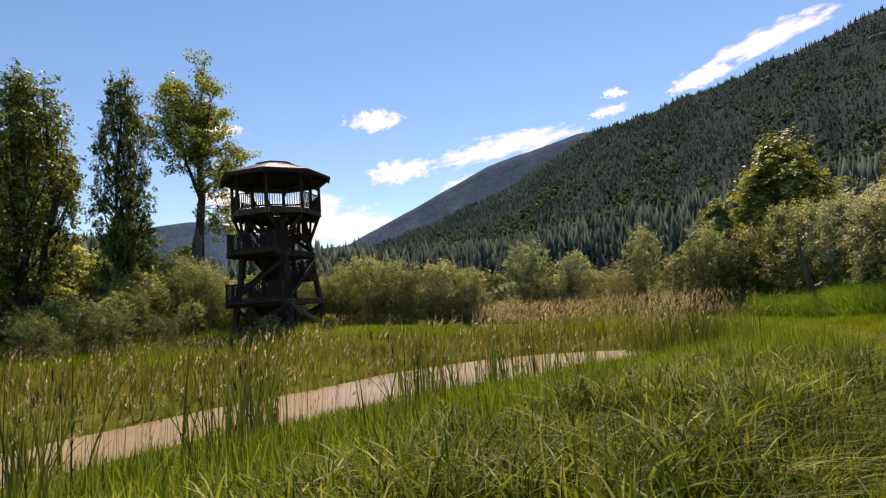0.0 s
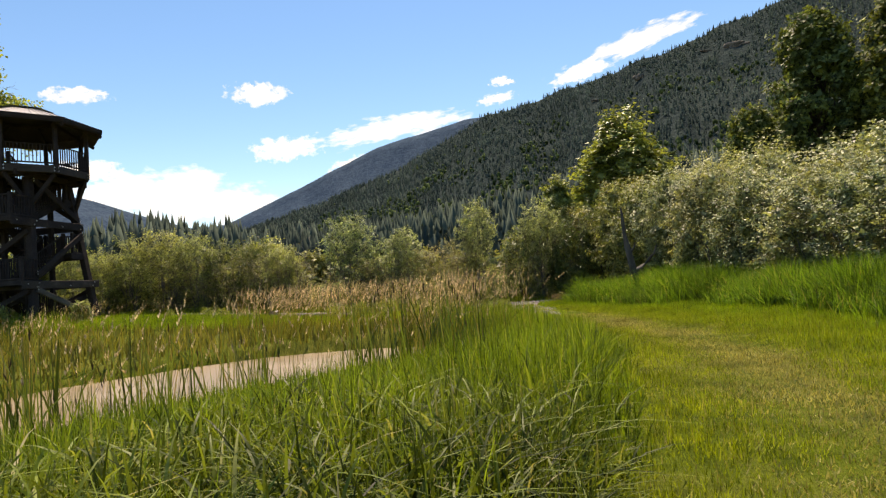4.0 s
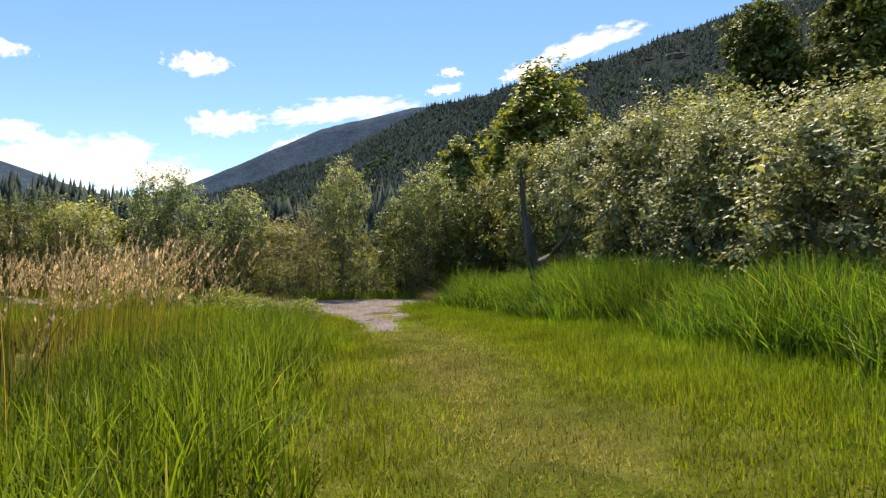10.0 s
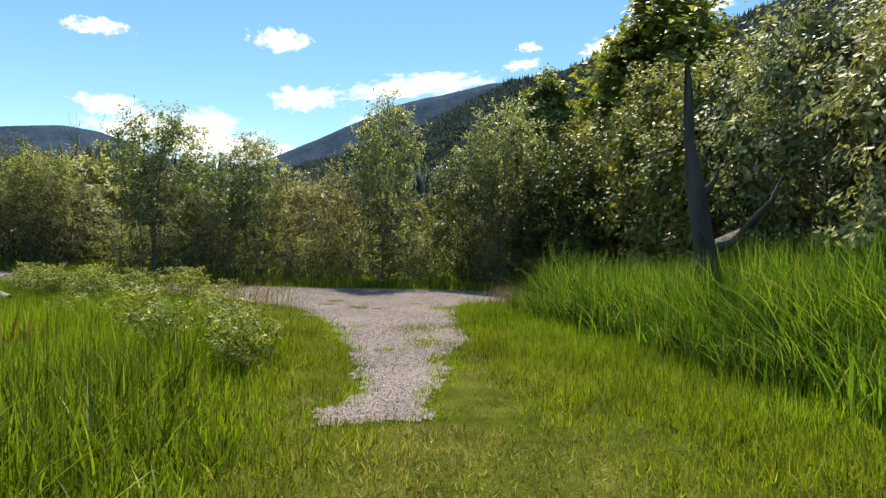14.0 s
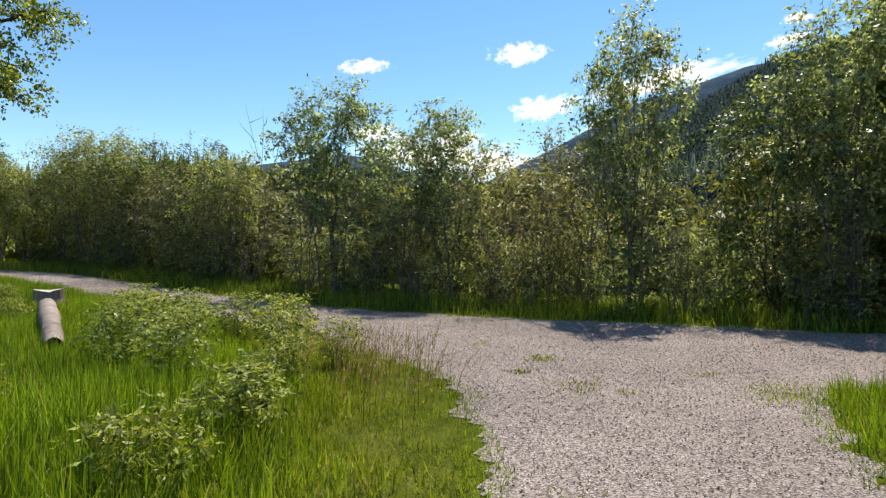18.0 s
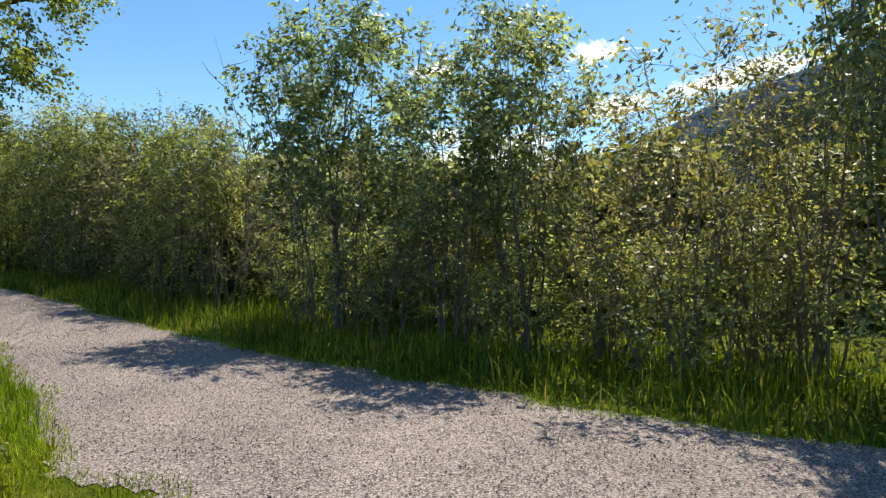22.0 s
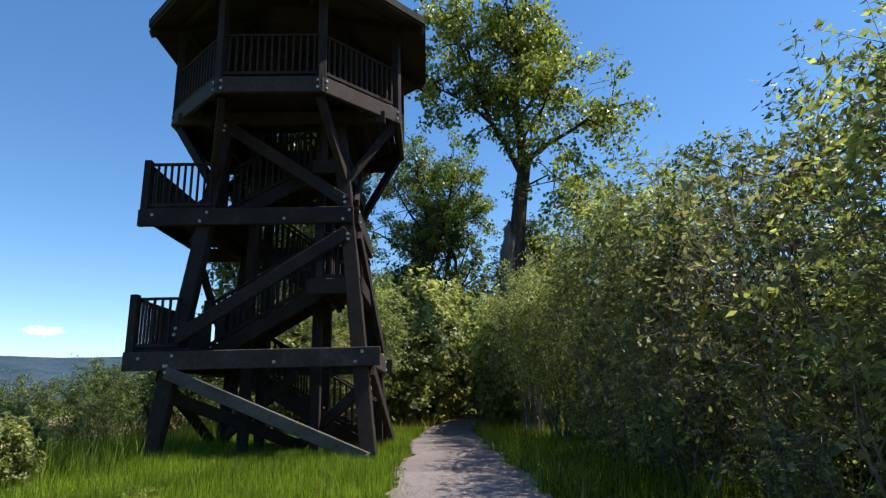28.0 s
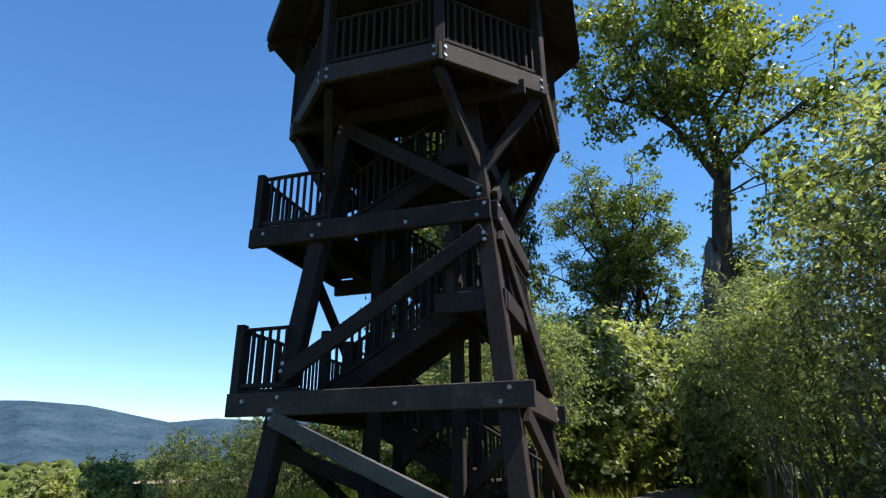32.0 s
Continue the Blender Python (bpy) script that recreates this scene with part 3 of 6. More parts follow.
# azimuth, elevation, half width and half height in degrees
for az, el, w, h, roll in [(-23.5, 18.3, 2.9, 1.0, 0), (-31.0, 8.9, 10.0, 2.3, 0), (-21.3, 13.4, 3.4, 1.1, 3), (-11, 15.0, 8.0, 1.15, 8), (-0.6, 17.0, 1.9, 0.5, 6), (0.2, 18.5, 1.3, 0.42, 0), (7.7, 18.4, 3.2, 0.75, 10), (13.0, 20.2, 6.2, 0.95, 13),
                          (-38.6, 17.2, 2.4, 0.7, 5), (-14.5, 11.4, 3.2, 1.0, 8), (-122.2, 5.9, 1.6, 0.4, 0), (-37.5, 11.2, 3.0, 0.9, 0), (-98, 6.8, 5.0, 1.1, 0)]:
    d = 4700
    way = Vector((math.sin(radians(az)) * math.cos(radians(el)), math.cos(radians(az)) * math.cos(radians(el)), math.sin(radians(el))))
    ob = tagged(new("cloud", cloud_sheet), "soft white fair-weather cloud", "cloud", "clouds", "structure")
    right = way.cross(Vector((0, 0, 1))).normalized()
    up = right.cross(way)
    m = Matrix((right, up, -way)).transposed().to_4x4()
    ob.matrix_world = Matrix.Translation(way * d) @ m @ pose(0, 0, 0, 0, 0, roll) @ Matrix.Diagonal((math.tan(radians(w)) * d * 1.25, math.tan(radians(h)) * d * 1.45, 200, 1))
    ob.visible_shadow = False

# tan hay field out on the western marsh
hx, hy = np.meshgrid(np.linspace(-150, -58, 24), np.linspace(-20, 40, 16), indexing="ij")
tagged(new("hay_field", mesh_from("hay_field", np.stack([hx, hy, height(hx, hy) + 0.12 + 0.05 * np.sin(hx) * np.cos(hy)], -1).reshape(-1, 3), grid_faces(24, 16), [plain("cut_hay", [(0.3, (0.36, 0.27, 0.13)), (0.7, (0.55, 0.43, 0.23))], 0.2, 1.0, 0.5, 0.1, 3.0, shine=0.05)], True)), "tan cut hay field beyond the marsh", "field", kind="structure")

# ---- mesh helpers ----
def solid(bm, name, material, bevel=0.0):
    if bevel:
        bmesh.ops.bevel(bm, geom=bm.edges[:], offset=bevel, segments=1, affect="EDGES", clamp_overlap=True)
    bmesh.ops.recalc_face_normals(bm, faces=bm.faces[:])
    me = bpy.data.meshes.new(name)
    bm.to_mesh(me)
    bm.free()
    for m in material if isinstance(material, (list, tuple)) else (material,):
        me.materials.append(m)
    return me


def part(name, bm, material, parent, label="", bevel=0.0):
    ob = new(name, solid(bm, name, material, bevel) if isinstance(bm, bmesh.types.BMesh) else bm)
    ob.parent = parent
    return tagged(ob, label)


def box_between(a, b, wide, deep, up=(0, 0, 1), bm=None):
    """A squared timber from a to b; wide across, deep along up."""
    bm = bm or bmesh.new()
    a, b = Vector(a), Vector(b)
    d = (b - a).normalized()
    up = Vector(up)
    if abs(d.dot(up.normalized())) > 0.98:
        up = Vector((0, 1, 0)) if abs(d.y) < 0.9 else Vector((1, 0, 0))
    side = d.cross(up).normalized()
    top = side.cross(d).normalized()
    vs = [bm.verts.new(p + side * sx * wide / 2 + top * sz * deep / 2) for p in (a, b) for sx, sz in ((-1, -1), (1, -1), (1, 1), (-1, 1))]
    for q in ((0, 1, 2, 3), (7, 6, 5, 4), (0, 4, 5, 1), (1, 5, 6, 2), (2, 6, 7, 3), (3, 7, 4, 0)):
        bm.faces.new([vs[i] for i in q])
    return bm


def slab(outline, z0, z1, bm=None):
    """An upright prism over an outline of (x, y)."""
    bm = bm or bmesh.new()
    lo, hi = [bm.verts.new((x, y, z0)) for x, y in outline], [bm.verts.new((x, y, z1)) for x, y in outline]
    bm.faces.new(lo[::-1])
    bm.faces.new(hi)
    for i in range(len(lo)):
        j = (i + 1) % len(lo)
        bm.faces.new((lo[i], lo[j], hi[j], hi[i]))
    return bm


def disc(centre, way, radius, thick, bm=None, sides=8):
    bm = bm or bmesh.new()
    m = Vector(way).to_track_quat("Z", "Y").to_matrix().to_4x4()
    bmesh.ops.create_cone(bm, cap_ends=True, segments=sides, radius1=radius, radius2=radius * 0.85, depth=thick, matrix=Matrix.Translation(centre) @ m)
    return bm


# ---- observation tower ----
TX, TY, TZ = -18.75, 31.33, 0.55
LEVEL_1, LEVEL_2, DECK = 2.55, 5.53, 8.09


def leg_half(z):
    return 2.1 - 0.111 * z


tower = tagged(new("observation_tower"), "tall dark-stained octagonal timber wildlife observation tower with open stairs", "tower")
tower.location = (TX, TY, TZ)
bpy.context.view_layer.update()


def tpart(name, bm, material=timber, label="", bevel=0.012, parent=None):
    """A part given in coordinates about the tower's axis, heights as in the world."""
    bm.transform(Matrix.Translation((0, 0, -TZ)))
    return part(name, bm, material, parent or tower, label, bevel)


corners = [(1, -1), (1, 1), (-1, 1), (-1, -1)]
for sx, sy in corners:
    foot, top = leg_half(0.2), leg_half(DECK - 0.2)
    tpart("leg", box_between((sx * foot, sy * foot, 0.2), (sx * top, sy * top, DECK - 0.2), 0.3, 0.3, (sx, 0, 0)), bevel=0.02)
    tpart("footing", slab([(sx * foot + a * 0.24, sy * foot + b * 0.24) for a, b in corners], 0.1, TZ + 0.06), timber_grey, "squat grey footing block")
    # inner uprights that carry the stair landings
    tpart("inner_post", box_between((sx * 0.62, sy * 0.75, 0.3), (sx * 0.62, sy * 0.75, DECK - 0.15), 0.2, 0.2, (1, 0, 0)))


def bolts(points, way, parent):
    for p in points:
        bm = disc(p, way, 0.035, 0.02)
        disc(Vector(p) + Vector(way) * 0.014, way, 0.018, 0.02, bm, 6)
        tpart("bolt", bm, steel, "galvanised bolt head and washer", 0.0, parent)


# ring beams at both stair levels, all four sides; those to +x and -x run past the legs and carry the landings
LAND_Y = {LEVEL_1: -2.68, LEVEL_2: -2.84}
for z in (LEVEL_1, LEVEL_2):
    h = leg_half(z)
    worn = timber_worn if z == LEVEL_1 else timber
    for sx in (1, -1):
        x = sx * (h + 0.21)
        y1 = h + (0.42 if z == LEVEL_1 else 0.16)
        beam = tpart("landing_beam", box_between((x, LAND_Y[z], z), (x, y1, z), 0.11, 0.36), worn)
        face = x + sx * 0.062
        bolts([(face, sy * h + d, z + e) for sy in (-1, 1) for d, e in ((-0.06, -0.1), (0.07, 0.09))] + [(face, 0.2, z - 0.07), (face, LAND_Y[z] + 0.3, z + 0.05)], (sx, 0, 0), beam)
    for sy in (1, -1):
        y = sy * (h + 0.21)
        beam = tpart("cross_beam", box_between((-h - 0.14, y, z), (h + 0.14, y, z), 0.11, 0.36), worn)
        bolts([(sx * h + d, y + sy * 0.062, z + e) for sx in (-1, 1) for d, e in ((-0.06, -0.1), (0.07, 0.09))], (0, sy, 0), beam)


def brace(a, b, deep=0.24, material=timber, wide=0.1):
    return tpart("brace", box_between(a, b, wide, deep, (0, 0, 1)), material)


# diagonal braces on the legs
for sx in (1, -1):
    def at(sy, z, out=0.21):
        return (sx * (leg_half(z) + out), sy * leg_half(z), z)
    b1 = brace(at(-1, LEVEL_1 - 0.22), at(1, TZ + 0.12), 0.24, timber_grey)
    b2 = brace(at(-1, LEVEL_1 + 0.42), at(1, LEVEL_2 - 0.38), 0.26)
    b3 = brace(at(1, LEVEL_2 + 0.32), at(-1, DECK - 0.35), 0.26)
    w = (sx, 0, 0)
    for b, za, zb in ((b1, LEVEL_1 - 0.22, TZ + 0.2), (b2, LEVEL_1 + 0.5, LEVEL_2 - 0.44), (b3, DECK - 0.5, LEVEL_2 + 0.4)):
        bolts([at(-1, za, 0.272), at(-1, za + 0.12, 0.272), at(1, zb, 0.272), at(1, zb - 0.12, 0.272)], w, b)
for sy in (1, -1):
    def on(sx, z, out=0.22):
        return (sx * leg_half(z), sy * (leg_half(z) + out), z)
    brace(on(1, LEVEL_1 - 0.25), on(-1, TZ + 0.15))
    brace(on(-1, LEVEL_1 + 0.4), on(1, LEVEL_2 - 0.4))
    brace(on(1, LEVEL_2 + 0.3), on(-1, DECK - 0.4))
brace((-leg_half(1.0), -leg_half(1.0), 0.9), (0.4, 0.3, 2.3))
brace((leg_half(1.0) - 0.2, -leg_half(1.0) + 0.1, 1.9), (-0.5, 0.2, 0.75))
brace((-0.5, 0.2, 0.75), (leg_half(1.0) - 0.3, leg_half(1.0) - 0.2, 1.9))


def railing(a, b, tall=1.02, spacing=0.135, post_a=True, post_b=True, posts=0.15, first=0.1, name="railing"):
    """A guard rail from a to b (floor points): posts, top and bottom rail and square balusters."""
    a, b = Vector(a), Vector(b)
    d = b - a
    flat = Vector((d.x, d.y, 0))
    side = flat.normalized()
    up = Vector((0, 0, 1))
    rail = tpart(name, box_between(a + up * tall, b + up * tall, 0.09, 0.05))
    tpart("bottom_rail", box_between(a + up * 0.1, b + up * 0.1, 0.05, 0.08), parent=rail)
    if post_a:
        tpart("post", box_between(a - up * 0.1, a + up * (tall + 0.09), posts, posts, side), parent=rail)
    if post_b:
        tpart("post", box_between(b - up * 0.1, b + up * (tall + 0.09), posts, posts, side), parent=rail)
    n = max(2, int(flat.length / spacing))
    bm = box_between((0, 0, 0.08 - TZ), (0, 0, tall - 0.02 - TZ), 0.045, 0.04, side)
    me = solid(bm, "baluster", timber)
    for i in range(n):
        s = (i + 0.5) / n
        ob = new("baluster", me)
        ob.parent = rail
        ob.location = a + d * s
    return rail


def boards(outline_x, y0, y1, z, along_x=True, wide=0.14, gap=0.012, parent=None, material=timber):
    """Deck planks laid side by side between two lines."""
    x0, x1 = outline_x
    lo, hi = (y0, y1) if along_x else (x0, x1)
    n = max(1, int((hi - lo) / wide))
    w = (hi - lo) / n
    for i in range(n):
        c = lo + (i + 0.5) * w
        a, b = ((x0, c, z), (x1, c, z)) if along_x else ((c, y0, z), (c, y1, z))
        tpart("plank", box_between(a, b, w - gap, 0.04), material, "", 0.0, parent)


def landing(z, y0, y1, x0, x1, name):
    frame_part = tpart(name, box_between((x0, (y0 + y1) / 2, z - 0.1), (x1, (y0 + y1) / 2, z - 0.1), 0.1, 0.2))
    tpart("joist", box_between((x0, y0 + 0.06, z - 0.1), (x1, y0 + 0.06, z - 0.1), 0.1, 0.2), parent=frame_part)
    tpart("joist", box_between((x0, y1 - 0.06, z - 0.1), (x1, y1 - 0.06, z - 0.1), 0.1, 0.2), parent=frame_part)
    boards((x0, x1), y0, y1, z + 0.022, parent=frame_part)
    return frame_part


def flight(y0, z0, y1, z1, x0, x1, name="stair_flight", rails=(True, True)):
    """Open stairs between two heights, running along y, from x0 to x1 wide."""
    n = max(3, round(abs(z1 - z0) / 0.19))
    base = tpart(name, box_between((x0 + 0.04, y0, z0 - 0.12), (x0 + 0.04, y1, z1 - 0.12), 0.07, 0.3))
    tpart("stringer", box_between((x1 - 0.04, y0, z0 - 0.12), (x1 - 0.04, y1, z1 - 0.12), 0.07, 0.3), parent=base)
    run = (y1 - y0) / n
    for i in range(n):
        y, z = y0 + run * (i + 0.5), z0 + (z1 - z0) * (i + 0.9) / n
        tpart("tread", box_between((x0 + 0.075, y, z), (x1 - 0.075, y, z), abs(run) + 0.04, 0.045), timber_worn, "", 0.004, base)
    for side, xs in zip(rails, (x0 + 0.03, x1 - 0.03)):
        if side:
            railing((xs, y0, z0 + 0.02), (xs, y1, z1 + 0.02), 0.98, name="stair_railing")
    return base


F1, F2 = LEVEL_1 + 0.2, LEVEL_2 + 0.2
MID_1, MID_2 = 4.12, 6.85
xo1, xo2 = leg_half(LEVEL_1) + 0.16, leg_half(LEVEL_2) + 0.16
# landings on the marsh side, half landings on the path side
landing(F1, LAND_Y[LEVEL_1], -1.45, -xo1, xo1, "landing")
landing(F2, LAND_Y[LEVEL_2], -1.3, -xo2, xo2, "landing")
landing(MID_1, 0.85, leg_half(MID_1) + 0.1, -leg_half(MID_1), leg_half(MID_1), "half_landing")
landing(MID_2, 0.75, leg_half(MID_2) + 0.1, -leg_half(MID_2), leg_half(MID_2), "half_landing")
for z, b in ((F1, LEVEL_1), (F2, LEVEL_2)):
    y0, xo = LAND_Y[b] + 0.08, (xo1 if b == LEVEL_1 else xo2) - 0.02
    railing((xo, y0, z), (xo, -leg_half(z) + 0.12, z), post_b=False)
    railing((-xo, y0, z), (-xo, -leg_half(z) + 0.12, z), post_b=False)
    railing((-xo, y0, z), (xo, y0, z), post_a=False, post_b=False)
for z in (MID_1, MID_2):
    h = leg_half(z)
    railing((-h + 0.18, h + 0.04, z), (h - 0.18, h + 0.04, z), post_a=False, post_b=False)
    railing((h, 0.95, z), (h, h - 0.1, z), post_b=False)
    railing((-h, 0.95, z), (-h, h - 0.1, z), post_b=False)
    tpart("landing_beam", box_between((h + 0.08, 0.7, z - 0.12), (h + 0.08, h + 0.2, z - 0.12), 0.09, 0.32))
    tpart("cross_beam", box_between((-h, h + 0.17, z - 0.12), (h, h + 0.17, z - 0.12), 0.09, 0.32))
flight(2.05, 0.62, -1.5, F1, -1.15, -0.1)
flight(-1.45, F1, 0.9, MID_1, 0.15, 1.2)
flight(0.9, MID_1, -1.3, F2, -1.15, -0.1)
flight(-1.3, F2, 0.8, MID_2, 0.15, 1.15)
flight(0.8, MID_2, -0.9, DECK + 0.1, -1.1, -0.1)

# octagonal deck, posts, rails and roof
APO = 2.63
SIDE_R = APO / math.cos(math.pi / 8)


def octagon(r, z=0.0):
    return [Vector((r * math.cos(math.pi / 8 + k * math.pi / 4), r * math.sin(math.pi / 8 + k * math.pi / 4), z)) for k in range(8)]


ring = octagon(SIDE_R)
for k in range(8):
    a, b = ring[k], ring[(k + 1) % 8]
    out = ((a + b) / 2).normalized()
    rim = tpart("rim_beam", box_between(a + Vector((0, 0, DECK)) - out * 0.05, b + Vector((0, 0, DECK)) - out * 0.05, 0.1, 0.36), timber_worn)
    d = (b - a).normalized()
    bolts([Vector((p.x, p.y, DECK + e)) + q * 0.1 + out * 0.005 for p, q in ((a, d), (b, -d)) for e in (0.08, -0.08)], tuple(out), rim)
    fl = Vector((0, 0, DECK + 0.2))
    ia, ib = a * 0.965 + fl, b * 0.965 + fl
    railing(ia + d * 0.09, ib - d * 0.09, 0.98, 0.14, False, False)
    tpart("deck_post", box_between(a * 0.965 + Vector((0, 0, DECK - 0.1)), a * 0.965 + Vector((0, 0, 10.75)), 0.17, 0.17, tuple(a.normalized())), bevel=0.012)
    knee_low = leg_half(DECK - 1.75)
    sx, sy = (1 if a.x > 0 else -1), (1 if a.y > 0 else -1)
    tpart("knee_brace", box_between((sx * (knee_low + 0.05), sy * (knee_low + 0.05), DECK - 1.75), tuple(a * 0.93 + Vector((0, 0, DECK - 0.2))), 0.15, 0.18))
# deck planks, leaving the stair opening free
for i in range(34):
    y = -2.55 + (i + 0.5) * 5.1 / 34
    half = min(APO - 0.06, (APO * math.sqrt(2) - abs(y)) - 0.08)
    spans = [(-half, half)] if not -1.1 < y < 0.9 else [(-half, -1.2), (0.0, half)]
    for x0, x1 in spans:
        tpart("deck_plank", box_between((x0, y, DECK + 0.17), (x1, y, DECK + 0.17), 0.142, 0.045), timber, "", 0.0)
for y in (-1.75, -1.2, 1.0, 1.75):
    half = APO * math.sqrt(2) - abs(y) - 0.2
    tpart("floor_joist", box_between((-min(half, 2.5), y, DECK - 0.02), (min(half, 2.5), y, DECK - 0.02), 0.12, 0.3))
for x in (-1.5, 1.45):
    tpart("floor_joist", box_between((x, -2.3, DECK - 0.2), (x, 2.3, DECK - 0.2), 0.14, 0.28))

ROOF_R, EAVE, BREAK, APEX = 3.5, 10.5, 11.35, 11.62
eave, upper = octagon(ROOF_R, EAVE), octagon(1.25, BREAK)
for k in range(8):
    j = (k + 1) % 8
    bm = bmesh.new()
    n = 9
    a0, a1, b0, b1 = eave[k], eave[j], upper[k], upper[j]
    # sheet with standing ribs
    for i in range(n):
        s0, s1 = i / n, (i + 1) / n
        rib = 0.028 * Vector((0, 0, 1))
        p = [a0.lerp(a1, s0), a0.lerp(a1, s0 + 0.12 / n), a0.lerp(a1, s1)]
        q = [b0.lerp(b1, s0), b0.lerp(b1, s0 + 0.12 / n), b0.lerp(b1, s1)]
        vs = [bm.verts.new(v) for v in (p[0] + rib, p[1] + rib, q[1] + rib, q[0] + rib, p[1], p[2], q[2], q[1])]
        bm.faces.new(vs[:4])
        bm.faces.new(vs[4:])
        bm.faces.new((vs[1], vs[4], vs[7], vs[2]))
    sheet = tpart("roof_panel", bm, roof_metal, "ribbed weathered sheet roofing", 0.0)
    bm = bmesh.new()
    under = [v - Vector((0, 0, 0.05)) for v in (a0 * 0.995, a1 * 0.995, b1, b0)]
    lower = [v - Vector((0, 0, 0.12)) for v in under]
    lo, hi = [bm.verts.new(v) for v in lower], [bm.verts.new(v) for v in under]
    bm.faces.new(lo[::-1]), bm.faces.new(hi)
    for i in range(4):
        bm.faces.new((lo[i], lo[(i + 1) % 4], hi[(i + 1) % 4], hi[i]))
    tpart("roof_boarding", bm, timber, "", 0.0)
    tpart("fascia", box_between(a0 - Vector((0, 0, 0.06)), a1 - Vector((0, 0, 0.06)), 0.04, 0.2), timber)
    tpart("rafter", box_between(eave[k] * 0.99 - Vector((0, 0, 0.24)), upper[k] - Vector((0, 0, 0.24)), 0.09, 0.16))
    tpart("head_beam", box_between(ring[k] * 0.965 + Vector((0, 0, 10.6)), ring[j] * 0.965 + Vector((0, 0, 10.6)), 0.12, 0.2))
    # raised cap over the middle, boarded underneath
    c = octagon(1.32, BREAK + 0.1)
    bm = bmesh.new()
    tip = bm.verts.new((0, 0, APEX + 0.06))
    bm.faces.new((bm.verts.new(c[k]), bm.verts.new(c[j]), tip))
    tpart("cap_panel", bm, roof_metal, "", 0.0)
    tpart("cap_side", box_between(c[k] * 0.97 - Vector((0, 0, 0.07)), c[j] * 0.97 - Vector((0, 0, 0.07)), 0.05, 0.16))
tpart("roof_ceiling", slab([(v.x, v.y) for v in octagon(1.4)], BREAK - 0.2, BREAK - 0.13), timber, "", 0.0)

# ---- woody plants ----
def tube(paths, radii, sides=5):
    """Tapered tubes along polylines (lists of points), joined in one set of vertices and quads."""
    verts, faces = [], []
    for pts, rad in zip(paths, radii):
        pts = [Vector(p) for p in pts]
        base = len(verts)
        for i, p in enumerate(pts):
            d = (pts[min(i + 1, len(pts) - 1)] - pts[max(i - 1, 0)]).normalized()
            side = d.orthogonal().normalized()
            other = d.cross(side)
            for k in range(sides):
                a = 2 * math.pi * k / sides
                verts.append(p + (side * math.cos(a) + other * math.sin(a)) * rad[i])
        for i in range(len(pts) - 1):
            for k in range(sides):
                a, b = base + i * sides + k, base + i * sides + (k + 1) % sides
                faces.append((a, b, b + sides, a + sides))
    return verts, faces


def bend(rng, a, way, length, n, curl, rise=0.0):
    """A wandering limb from a, as n+1 points."""
    pts, p, d = [Vector(a)], Vector(a), Vector(way).normalized()
    for _ in range(n):
        d = (d + Vector(rng.normal(0, curl, 3)) + Vector((0, 0, rise))).normalized()
        p = p + d * (length / n)
        pts.append(p.copy())
    return pts


def leaf_mesh(name, places, ways, size, material, rng, long=2.2, fold=0.25):
    """Pointed, slightly folded leaves at places, hanging along ways."""
    n = len(places)
    places, ways = np.asarray(places, float), np.asarray(ways, float)
    d = ways + rng.normal(0, 0.55, (n, 3))
    d /= np.linalg.norm(d, axis=1)[:, None] + 1e-9
    r = rng.normal(0, 1, (n, 3))
    side = np.cross(d, r)
    side /= np.linalg.norm(side, axis=1)[:, None] + 1e-9
    up = np.cross(side, d)
    ln = (size * rng.uniform(0.6, 1.35, n))[:, None]
    w = ln / long
    v = np.stack([places, places + d * ln * 0.5 + side * w * 0.5 + up * w * fold, places + d * ln, places + d * ln * 0.5 - side * w * 0.5 + up * w * fold], 1)
    f = np.arange(n)[:, None] * 4 + np.array([[0, 1, 2, 3]])
    return mesh_from(name, v.reshape(-1, 3), f, [material])


